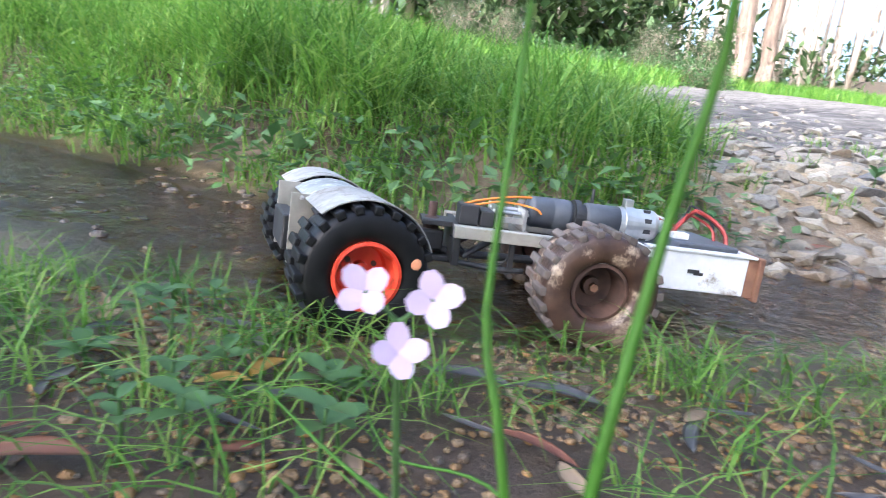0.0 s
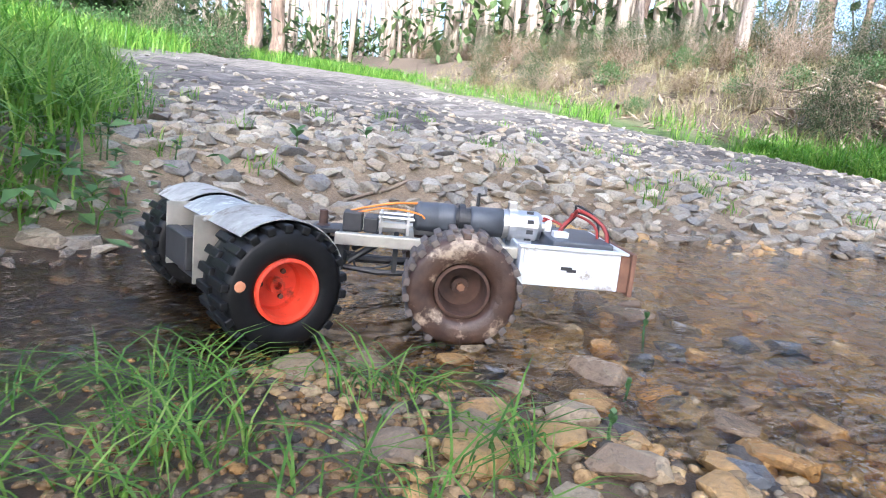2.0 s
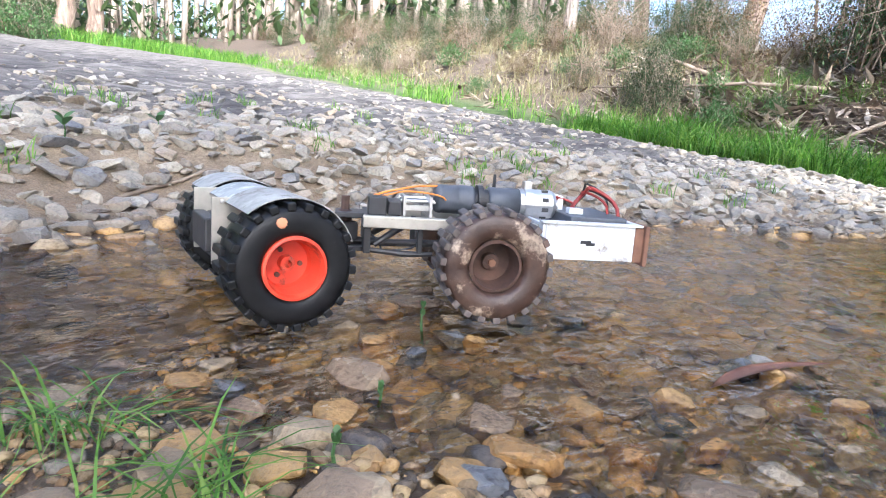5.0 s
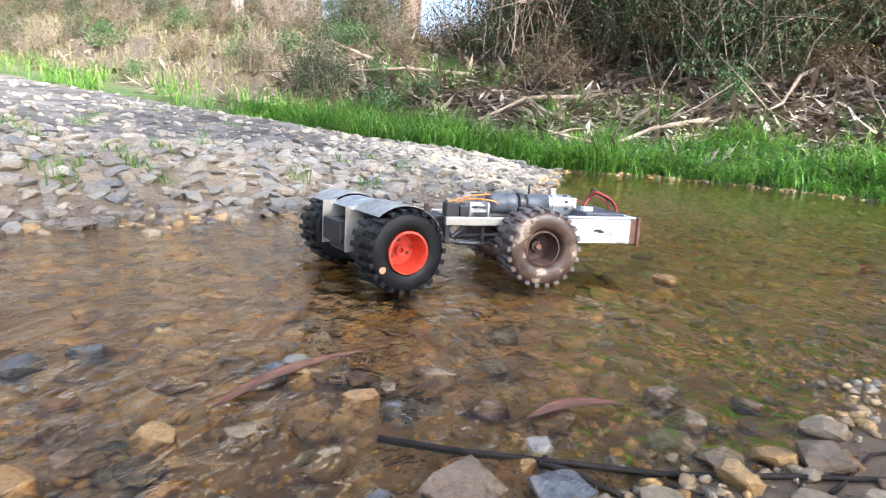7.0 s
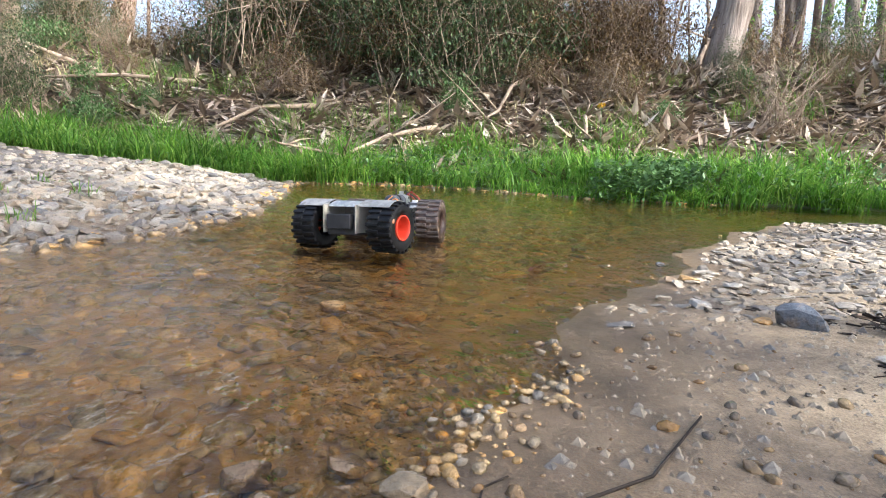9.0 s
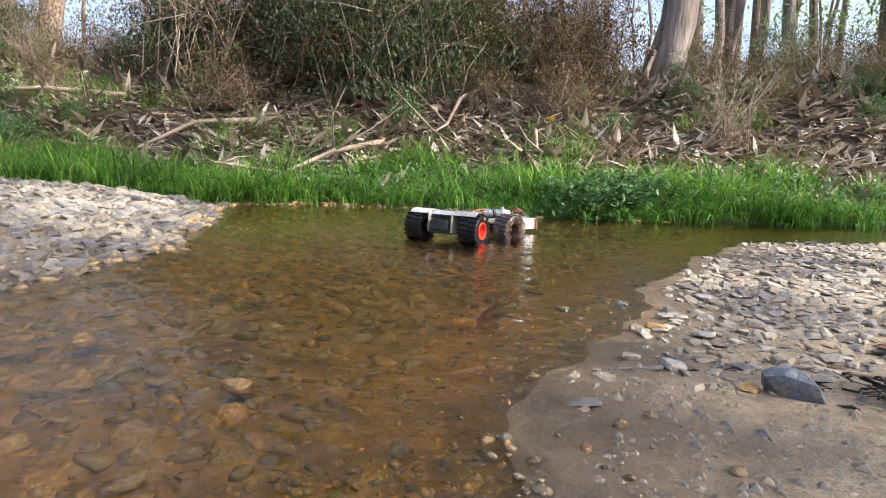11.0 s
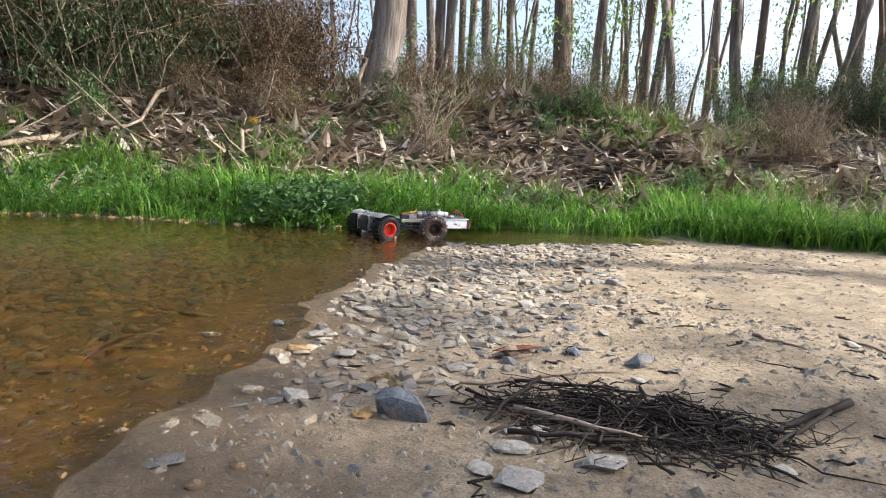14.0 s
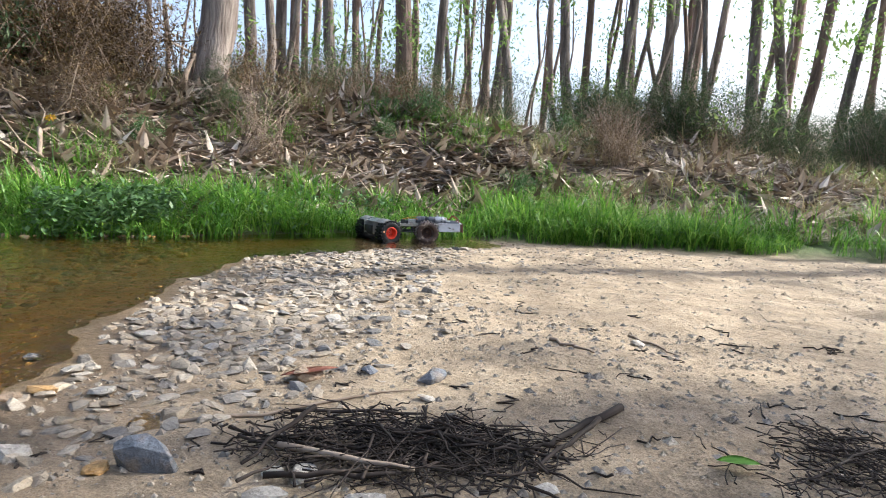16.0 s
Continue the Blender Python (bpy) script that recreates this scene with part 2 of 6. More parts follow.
def blades(base, h, w, droop, turn=None):
    """Grass blades: a curved, tapering strip at each base point."""
    n = len(base)
    turn = rng.uniform(0, 2 * math.pi, n) if turn is None else turn
    d = np.stack([np.cos(turn), np.sin(turn), np.zeros(n)], 1)
    side = np.stack([-np.sin(turn), np.cos(turn), np.zeros(n)], 1)
    v = np.empty((n, 7, 3))
    for i, (k, ww) in enumerate(((0.0, 0.7), (0.4, 1.0), (0.75, 0.7))):
        c = base + d * (droop * h * k ** 2)[:, None]
        c[:, 2] += h * (k - 0.45 * droop * k ** 2.2)
        v[:, 2 * i] = c - side * (w * ww / 2)[:, None]
        v[:, 2 * i + 1] = c + side * (w * ww / 2)[:, None]
    tip = base + d * (droop * h * 1.05)[:, None]
    tip[:, 2] += h * (1 - 0.5 * droop)
    v[:, 6] = tip
    o = (np.arange(n) * 7)[:, None]
    quads = np.concatenate([o + [0, 1, 3, 2], o + [2, 3, 5, 4]])
    tris = o + [4, 5, 6]
    return v.reshape(-1, 3), quads.tolist() + tris.tolist()


def leaves(base, size, wide=0.3, tilt=None, flat=False):
    """Pointed leaves, folded along the middle, at each base point."""
    n = len(base)
    a = rng.uniform(0, 2 * math.pi, n)
    e = rng.uniform(-0.25, 0.25, n) if flat else (rng.uniform(-1.2, 1.2, n) if tilt is None else tilt)
    d = np.stack([np.cos(a) * np.cos(e), np.sin(a) * np.cos(e), np.sin(e)], 1)
    s = np.stack([-np.sin(a), np.cos(a), rng.uniform(-0.4, 0.4, n)], 1)
    up = np.cross(d, s)
    L, W = size[:, None], (size * wide)[:, None]
    v = np.stack([base, base + d * L * 0.45 + s * W / 2 + up * W * 0.15, base + d * L + up * L * rng.uniform(-0.2, 0.2, (n, 1)), base + d * L * 0.45 - s * W / 2 + up * W * 0.15], 1)
    o = (np.arange(n) * 4)[:, None]
    return v.reshape(-1, 3), np.concatenate([o + [0, 1, 2], o + [0, 2, 3]]).tolist()


def stuff(name, arrays, material, label, category, soft=False):
    """What nobody could count, as one object."""
    ob = new(name, mesh(name, arrays[0], arrays[1], material, soft))
    return tagged(ob, label, category, kind="stuff")


def scatter(n, x0, x1, y0, y1):
    return rng.uniform((x0, y0), (x1, y1), (n, 2))


def on_ground(p, sink=0.0):
    return np.column_stack([p, height(p[:, 0], p[:, 1]) - sink])


# ---- materials ----
def ground_material():
    n = Nodes("earth")
    p = n.place()
    fine, mid, big = n.noise(90, 8, p, 0.7), n.noise(14, 6, p), n.noise(1.7, 4, p)
    sand = n.ramp(n.math("ADD", n.math("MULTIPLY", fine, 0.5), n.math("MULTIPLY", mid, 0.5)), (0.3, (0.14, 0.108, 0.07)), (0.5, (0.32, 0.255, 0.17)), (0.7, (0.48, 0.40, 0.29)))
    road = n.ramp(n.math("ADD", n.math("MULTIPLY", fine, 0.4), n.math("MULTIPLY", n.noise(6, 6, p), 0.6)), (0.35, (0.07, 0.06, 0.052)), (0.52, (0.165, 0.148, 0.132)), (0.68, (0.28, 0.255, 0.23)))
    # dark streaks along the track: shade of the ruts put into the road colour
    lane = n.add("ShaderNodeMapping", Vector=p, Rotation=(0, 0, radians(-66.4)), Scale=(1.5, 9.0, 1.0)).outputs[0]
    road = n.mix(0.85, road, n.ramp(n.noise(1.0, 7, lane, 0.7), (0.40, (0.42, 0.40, 0.39)), (0.56, (1.05, 1.04, 1.03))), "MULTIPLY")
    sand = n.mix(0.8, sand, n.ramp(n.noise(4.5, 6, p, 0.7), (0.35, (0.55, 0.52, 0.5)), (0.6, (1.05, 1.03, 1.0))), "MULTIPLY")
    sand = n.mix(0.7, sand, n.ramp(n.noise(330, 4, p, 0.8), (0.36, (0.45, 0.42, 0.38)), (0.5, (1, 1, 1)), (0.66, (1.45, 1.4, 1.3))), "MULTIPLY")
    soil = n.ramp(mid, (0.3, (0.035, 0.024, 0.016)), (0.7, (0.11, 0.075, 0.045)))
    duff = n.ramp(n.noise(40, 8, p, 0.75), (0.35, (0.035, 0.024, 0.016)), (0.52, (0.11, 0.08, 0.055)), (0.7, (0.25, 0.2, 0.15)))
    green = n.ramp(mid, (0.3, (0.03, 0.05, 0.012)), (0.7, (0.09, 0.13, 0.03)))
    bed = n.ramp(n.math("ADD", n.math("MULTIPLY", fine, 0.3), n.math("MULTIPLY", mid, 0.7)), (0.35, (0.10, 0.058, 0.017)), (0.5, (0.29, 0.17, 0.048)), (0.66, (0.47, 0.30, 0.095)))
    c = n.mix(n.flag("road"), sand, road)
    c = n.mix(n.flag("soil"), c, soil)
    c = n.mix(n.flag("duff"), c, duff)
    c = n.mix(n.flag("green"), c, green)
    wet = n.flag("wet")
    c = n.mix(wet, c, n.mix(1.0, c, (0.55, 0.5, 0.46), "MULTIPLY"))
    c = n.mix(n.flag("bed"), c, bed)
    r = n.ramp(wet, (0.0, (0.9,) * 3), (1.0, (0.3,) * 3))
    h = n.math("ADD", n.math("MULTIPLY", fine, 0.5), mid)
    return n.done(c, r, n.bump(n.math("ADD", h, n.math("MULTIPLY", n.noise(330, 3, p), 0.12)), 0.85, 0.015), spec=0.4)


def water_material(name="water", tall=0.036, tint=(0.98, 0.86, 0.60, 1)):
    n = Nodes(name)
    lo = n.local()
    st = n.add("ShaderNodeMapping", Vector=lo, Scale=(1.0, 1.7, 1.0), Rotation=(0, 0, radians(-30))).outputs[0]
    w = n.math("ADD", n.noise(16, 3, st, 0.5, 0.6), n.math("MULTIPLY", n.noise(48, 2, st, 0.5, 0.4), 0.35))
    pos = n.t.nodes.new("ShaderNodeSeparateXYZ")
    n.put(pos.inputs[0], n.place())
    fast = n.ramp(n.math("DIVIDE", pos.outputs[0], 3.0), (0.3, (1, 1, 1)), (0.55, (0.35,) * 3), (0.92, (0.10,) * 3))
    nb = n.t.nodes.new("ShaderNodeBump")
    n.put(nb.inputs["Height"], w), n.put(nb.inputs["Strength"], n.math("MULTIPLY", fast, 0.9))
    nb.inputs["Distance"].default_value = tall
    gl = n.add("ShaderNodeBsdfGlossy", Color=(1, 1, 1, 1), Roughness=0.04, Normal=nb.outputs[0])
    tr = n.add("ShaderNodeBsdfTransparent", Color=tint)
    fr = n.add("ShaderNodeFresnel", IOR=1.33, Normal=nb.outputs[0])
    mx = n.add("ShaderNodeMixShader", Fac=fr.outputs[0])
    n.t.links.new(tr.outputs[0], mx.inputs[1])
    n.t.links.new(gl.outputs[0], mx.inputs[2])
    n.t.links.new(mx.outputs[0], n.t.nodes["Material Output"].inputs["Surface"])
    n.t.nodes.remove(n.b)
    return n.m


def bark_material(name, dark, light, peel):
    n = Nodes(name)
    co = n.add("ShaderNodeMapping", Vector=n.local(), Scale=(1, 1, 0.12)).outputs[0]
    a, b = n.noise(9, 6, co, 0.65), n.noise(45, 5, co, 0.6)
    c = n.ramp(n.math("ADD", n.math("MULTIPLY", a, 0.7), n.math("MULTIPLY", b, 0.3)), (0.36, dark), (0.5, light), (0.66, peel))
    c = n.mix(1.0, c, n.ramp(n.thing(), (0.0, (0.75, 0.72, 0.7)), (1.0, (1.15, 1.12, 1.08))), "MULTIPLY")
    return n.done(c, 0.85, n.bump(n.math("ADD", a, n.math("MULTIPLY", b, 0.4)), 0.9, 0.04))


EARTH, WATER = ground_material(), water_material()
PALE = [(0.19, 0.175, 0.15), (0.28, 0.25, 0.205), (0.37, 0.33, 0.26), (0.22, 0.21, 0.19), (0.46, 0.42, 0.34), (0.16, 0.16, 0.165), (0.38, 0.31, 0.22), (0.31, 0.28, 0.235)]
AMBER = [(0.30, 0.22, 0.13), (0.52, 0.33, 0.12), (0.42, 0.32, 0.18), (0.17, 0.165, 0.155), (0.50, 0.38, 0.20), (0.36, 0.25, 0.14), (0.40, 0.33, 0.22), (0.23, 0.21, 0.18), (0.60, 0.38, 0.13)]
WARM = [(0.16, 0.135, 0.10), (0.27, 0.23, 0.17), (0.36, 0.31, 0.235), (0.13, 0.13, 0.13), (0.33, 0.265, 0.18), (0.20, 0.19, 0.175), (0.42, 0.37, 0.29), (0.25, 0.20, 0.14)]
GRAVEL = stony("pale_gravel", PALE, foot=(0.004, 0.03))
BEDSTONE = stony("stream_stone", AMBER, rough=0.4, soaked=(1.0, 0.92, 0.80))
BANKSTONE = stony("bank_pebble", [(0.14, 0.10, 0.065), (0.36, 0.22, 0.08), (0.24, 0.18, 0.11), (0.09, 0.09, 0.09), (0.32, 0.24, 0.13), (0.17, 0.12, 0.075)], rough=0.4, soaked=(0.7, 0.62, 0.52))
# wet stream pebbles with the shade over the narrow run put into their colours
SHADED_RUNSTONE = stony("shaded_run_pebble", [(0.10, 0.075, 0.055), (0.20, 0.125, 0.06), (0.13, 0.11, 0.09), (0.06, 0.06, 0.065), (0.17, 0.13, 0.085), (0.09, 0.075, 0.06)], rough=0.3, soaked=(0.75, 0.7, 0.64))
SPITSTONE = stony("spit_stone", WARM, foot=(-0.006, 0.010))
STONE_PALE = stony("single_pale_stone", PALE, by="thing")
GRASS = leafy("grass", (0.06, 0.14, 0.02), (0.12, 0.26, 0.035), (0.19, 0.35, 0.05), (0.30, 0.42, 0.09), glow=0.45)
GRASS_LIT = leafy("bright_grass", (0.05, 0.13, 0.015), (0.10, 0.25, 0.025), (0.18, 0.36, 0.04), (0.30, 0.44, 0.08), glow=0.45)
DRYGRASS = leafy("dry_grass", (0.30, 0.24, 0.12), (0.42, 0.36, 0.2), (0.24, 0.26, 0.1), glow=0.3)
HERB = leafy("herb_leaf", (0.05, 0.11, 0.03), (0.10, 0.19, 0.06), (0.15, 0.25, 0.09), glow=0.3)
GUMLEAF = leafy("gum_leaf", (0.05, 0.09, 0.035), (0.09, 0.14, 0.05), (0.16, 0.22, 0.08), glow=0.35)
BUSHLEAF = leafy("bush_leaf", (0.035, 0.06, 0.028), (0.07, 0.11, 0.045), (0.12, 0.15, 0.06), glow=0.3, rough=0.7)
BROWNLEAF = leafy("brown_bracken", (0.055, 0.034, 0.018), (0.13, 0.083, 0.038), (0.27, 0.19, 0.085), glow=0.25, rough=0.8)
LITTER = leafy("leaf_litter", (0.07, 0.05, 0.035), (0.28, 0.21, 0.15), (0.60, 0.53, 0.44), (0.16, 0.11, 0.075), (0.45, 0.37, 0.28), glow=0.08, rough=0.7)
TWIG = surface("dry_twig", (0.13, 0.09, 0.06), (0.34, 0.27, 0.20), 60, 0.85, 0.5, 0.002, vary=0.35, by="island")
DARKTWIG = surface("wet_twig", (0.013, 0.010, 0.008), (0.05, 0.038, 0.03), 60, 0.75, 0.5, 0.002, vary=0.6, by="island", spec=0.2)
GUMBARK = bark_material("gum_bark", (0.06, 0.047, 0.038), (0.17, 0.14, 0.12), (0.38, 0.34, 0.30))
REDBARK = bark_material("red_bark", (0.065, 0.045, 0.035), (0.17, 0.12, 0.09), (0.32, 0.25, 0.20))
PALEBARK = bark_material("pale_bark", (0.07, 0.05, 0.04), (0.25, 0.21, 0.18), (0.46, 0.41, 0.36))
SPRAYLEAF = leafy("spray_leaf", (0.12, 0.22, 0.05), (0.24, 0.36, 0.09), (0.38, 0.50, 0.16), glow=0.6)


# ---- ground and water ----
def axis(lo, hi, a, b, step):
    """Even steps from a to b, then growing steps out to lo and hi."""
    mid = np.arange(a, b, step)
    up, down, s = [b], [a], step
    while up[-1] < hi:
        s *= 1.13
        up.append(up[-1] + s)
    s = step
    while down[-1] > lo:
        s *= 1.13
        down.append(down[-1] - s)
    return np.array(down[:0:-1] + mid.tolist() + up)


gx, gy = axis(-400, 400, -1.2, 4.6, 0.022), axis(-400, 400, -3.4, 2.4, 0.022)
GX, GY = np.meshgrid(gx, gy)
gz = height(GX, GY)
nx, ny = len(gx), len(gy)
idx = np.arange(nx * ny).reshape(ny, nx)
gf = np.stack([idx[:-1, :-1], idx[:-1, 1:], idx[1:, 1:], idx[1:, :-1]], -1).reshape(-1, 4)
ground = new("ground", mesh("ground", np.column_stack([GX.ravel(), GY.ravel(), gz]), gf, EARTH, True))
tagged(ground, "muddy sandy ground rising from a small stream to a rutted track", "ground", kind="structure")
zn, zs, zf = zones(GX, GY)
fx, fy = GX.ravel(), GY.ravel()
flags = {
    "road": smooth(zn, 0.5, 1.1) * smooth(-zf, -0.1, 0.2),
    # soil on the banks; below x 1.25 it also paints the run's shade onto the bed
    "soil": np.maximum(smooth(zn, 0.0, 0.3) * smooth(-fx, -0.5, 0.2), smooth(zs, -0.02, 0.1) * smooth(-fx, -0.75, -0.3) * smooth(fy, -0.8, 0.1)) * (1 - smooth(zf, -0.3, 0)) + (1 - smooth(fx, 0.5, 1.25)) * (np.maximum(zn, zs) < 0.02),
    "duff": smooth(zf, 0.25, 0.8),
    "green": np.maximum(smooth(zf, -0.12, 0.05) * (1 - smooth(zf, 0.4, 0.9)), smooth(zn, 1.0, 2.0) * smooth(1.2 + (fy - 4.9) * 0.436 - fx, 0.0, 0.5)),
    # the amber bed fades out upstream, where the shade is painted instead
    "bed": smooth(-np.maximum.reduce([zn, zs, zf]), 0.01, 0.16) * smooth(fx, 0.5, 1.4),
    "wet": np.clip(1 - smooth(np.maximum.reduce([zn, zs, zf]), 0.03, 0.38), 0, 1) * (zf < 0.1),
}
for key, values in flags.items():
    ground.data.attributes.new(key, "FLOAT", "POINT").data.foreach_set("value", values.astype(np.float32))

wx, wy = np.arange(-14, 9, 0.05), np.arange(-5, 12, 0.05)
WX, WY = np.meshgrid(wx, wy)
keep = np.minimum(from_line(np.stack([WX.ravel(), WY.ravel()], 1), [(-12, 8.3), (-2.2, 2.0), (0.2, 0.75), (1.3, 0.3), (3.6, -1.0)])[0], 9).reshape(WX.shape) < 2.6
wi = np.arange(WX.size).reshape(WX.shape)
ok = keep[:-1, :-1] & keep[:-1, 1:] & keep[1:, 1:] & keep[1:, :-1]
wf = np.stack([wi[:-1, :-1], wi[:-1, 1:], wi[1:, 1:], wi[1:, :-1]], -1)[ok]
wz = 0.002 * (rough2(WX * 9, WY * 14) - 0.5) + 0.001 * (rough2(WX * 21 + 3, WY * 27) - 0.5)
used = np.unique(wf)
back = np.full(WX.size, -1)
back[used] = np.arange(len(used))
water = new("water", mesh("water", np.column_stack([WX.ravel(), WY.ravel(), wz.ravel()])[used], back[wf], WATER, True))
tagged(water, "shallow clear amber stream water rippling over stones", "water", kind="structure")


# ---- stones ----
def hull_stone(seed, n=16, squash=0.55, rounded=False):
    """Verts and triangles of a broken stone about 1 across."""
    r = np.random.default_rng(seed)
    d = r.normal(size=(n, 3))
    d /= np.linalg.norm(d, axis=1)[:, None]
    if not rounded:
        d = np.sign(d) * np.abs(d) ** 0.7
    d *= r.uniform(0.8, 1.0, (n, 1))
    d *= (0.55, 0.55 * r.uniform(0.6, 0.95), 0.5 * squash)
    b = bmesh.new()
    for p in d:
        b.verts.new(p)
    bmesh.ops.convex_hull(b, input=b.verts)
    loose = [v for v in b.verts if not v.link_faces]
    bmesh.ops.delete(b, geom=loose, context="VERTS")
    bmesh.ops.triangulate(b, faces=b.faces)
    b.verts.index_update()
    v = np.array([x.co[:] for x in b.verts])
    f = np.array([[x.index for x in q.verts] for q in b.faces])
    b.free()
    return v, f


ANGULAR = [hull_stone(i, 15, 0.5) for i in range(10)]
FLAT = [hull_stone(200 + i, 15, 0.26) for i in range(10)]
ROUND = [hull_stone(100 + i, 40, 0.6, True) for i in range(10)]


def many_stones(p, size, kinds, tilt=0.35, sink=0.15):
    """Stones of given sizes at ground points, in one pair of arrays."""
    vs, fs, n = [], [], 0
    g = height(p[:, 0], p[:, 1])
    for i in range(len(p)):
        v, f = kinds[rng.integers(len(kinds))]
        m = np.array(Euler((rng.uniform(-tilt, tilt), rng.uniform(-tilt, tilt), rng.uniform(0, 6.3))).to_matrix())
        q = (v * size[i] * rng.uniform(0.8, 1.2, 3)) @ m.T
        q = q + (p[i, 0], p[i, 1], g[i] + size[i] * (0.2 - sink))
        vs.append(q)
        fs.append(f + n)
        n += len(v)
    return np.concatenate(vs), np.concatenate(fs).tolist()


def sized(n, a, b):
    return a + (b - a) * rng.random(n) ** 2.2


def thin_out(p, size, room=0.62):
    """Drops stones that would lie inside others already laid."""
    grid, keep = {}, []
    for i in np.argsort(-size):
        x, y = p[i]
        c = (int(x / 0.08), int(y / 0.08))
        near = [j for a in (-1, 0, 1) for b in (-1, 0, 1) for j in grid.get((c[0] + a, c[1] + b), ())]
        if all((p[j, 0] - x) ** 2 + (p[j, 1] - y) ** 2 > (room * 0.5 * (size[i] + size[j])) ** 2 for j in near):
            keep.append(i)
            grid.setdefault(c, []).append(i)
    return np.array(keep)


p = np.concatenate([scatter(34000, 0.2, 5.6, -0.2, 3.2), scatter(9000, 0.8, 7.0, 2.6, 6.5)])
n_, s_, f_ = zones(p[:, 0], p[:, 1])
dens = (n_ > -0.06) * (f_ < -0.08) * np.clip(1.2 - n_ / 1.1, 0.07, 1) * smooth(p[:, 0], 0.15, 0.8)
p = p[rng.random(len(p)) < dens]
size = sized(len(p), 0.016, 0.075)
k = thin_out(p, size, 0.5)
p, size = p[k], size[k]
edge_ = (zones(p[:, 0], p[:, 1])[0] < 0.4) & (p[:, 0] > 0.4) & (p[:, 0] < 2.6)
lone = np.where(edge_)[0][np.argsort(-size[edge_])[:110]]
lone_p, lone_size = p[lone], size[lone]
p, size = np.delete(p, lone, 0), np.delete(size, lone)
SHARED = [mesh("stone", v, f.tolist(), STONE_PALE) for v, f in ANGULAR]
for (x, y), sz, gz_ in zip(lone_p.tolist(), lone_size.tolist(), height(lone_p[:, 0], lone_p[:, 1]).tolist()):
    ob = new("stone", SHARED[int(rng.integers(10))])
    ob.matrix_basis = pose(x, y, gz_ + sz * 0.06, rng.uniform(-18, 18), rng.uniform(-18, 18), rng.uniform(0, 360))
    ob.scale = (sz, sz * rng.uniform(0.8, 1.2), sz * rng.uniform(0.8, 1.2))
    tagged(ob, "pale grey-buff broken stone at the gravel edge", "stone", "stones along the gravel edge")
stuff("gravel_bank", many_stones(p, size, ANGULAR), GRAVEL, "pale broken gravel stones heaped along the stream edge and track", "gravel")
p = scatter(90000, 1.0, 3.5, -5.0, -0.6)
n_, s_, f_ = zones(p[:, 0], p[:, 1])
dens = (s_ > 0.0) * (f_ < -0.05) * ((f_ < -0.6) | (p[:, 1] > -1.7)) * (np.exp(-((s_ - 0.3) / 0.30) ** 2) + 0.10 * (s_ > 0.4)) * (0.35 + 1.1 * rough2(p[:, 0] * 5, p[:, 1] * 5))
p = p[rng.random(len(p)) < dens * smooth(p[:, 0], 1.45, 2.05)]
size = sized(len(p), 0.005, 0.046) * np.where(zones(p[:, 0], p[:, 1])[1] > 0.75, 0.6, 1.0)
k = thin_out(p, size, 0.5)
p, size = p[k], size[k]
stuff("gravel_spit", many_stones(p, size, FLAT + ANGULAR[:4], tilt=0.25, sink=0.17), SPITSTONE, "grey and buff flat gravel stones on a low sandy spit", "gravel")
p = scatter(60000, -0.8, 4.8, -2.6, 1.4)
n_, s_, f_ = zones(p[:, 0], p[:, 1])
inside = np.maximum.reduce([n_, s_, f_])
p = p[(inside < np.where(s_ > -0.15, -0.05, 0.03)) & (rng.random(len(p)) < np.where(p[:, 0] < 0.1, 0.25, 0.8))]
size = sized(len(p), 0.008, 0.062) * np.where(p[:, 0] < 0.65, 0.6, 1.0)
size = size * np.where((zones(p[:, 0], p[:, 1])[1] > -0.3) & (p[:, 0] > 0.9), 0.36, 1.0)
k = thin_out(p, size, 0.55)
p, size = p[k], size[k]
upper = p[:, 0] < 0.78
stuff("run_pebbles", many_stones(p[upper], size[upper], ROUND + FLAT, sink=0.25), SHADED_RUNSTONE, "wet brown and slate pebbles in the narrow run, coloured darker for shade", "pebbles", True)
stuff("stream_pebbles", many_stones(p[~upper], size[~upper], ROUND + FLAT + FLAT, sink=0.21), BEDSTONE, "brown, amber and slate pebbles lying on the stream bed", "pebbles", True)
p = np.concatenate([scatter(12000, -0.6, 1.5, -0.9, 0.65), scatter(9000, -0.25, 0.6, 0.22, 0.62)])
n_, s_, f_ = zones(p[:, 0], p[:, 1])
p = p[(s_ > -0.05) & (rng.random(len(p)) < np.clip(1.2 - s_ / 0.55, 0.05, 1) * (1 - 0.88 * smooth(p[:, 0], 0.95, 1.1)) * np.where(p[:, 0] < 0.5, 0.15 + 0.9 * smooth(rough2(p[:, 0] * 9, p[:, 1] * 9), 0.4, 0.7), 1.0))]
size = sized(len(p), 0.004, 0.022)
size = size * np.where(p[:, 0] < 0.6, 0.62, 1.0)
k = thin_out(p, size, 0.55)
p, size = p[k], size[k]
grit = np.concatenate([scatter(9000, 0.8, 1.9, -2.1, -0.45), scatter(9000, 0.6, 3.2, -4.2, -1.6)])
gs = zones(grit[:, 0], grit[:, 1])[1]
grit = grit[(gs > 0.02) & (rng.random(len(grit)) < 0.8)]
go = rng.uniform(0.0014, 0.004, len(grit)) * rng.choice((0.7, 1.0, 1.7, 2.8), len(grit), p=(0.3, 0.35, 0.25, 0.10))
oct_v = np.array([(1, 0, 0), (0, 0.8, 0), (-1, 0, 0), (0, -0.8, 0), (0, 0, 0.7), (0, 0, -0.7)])
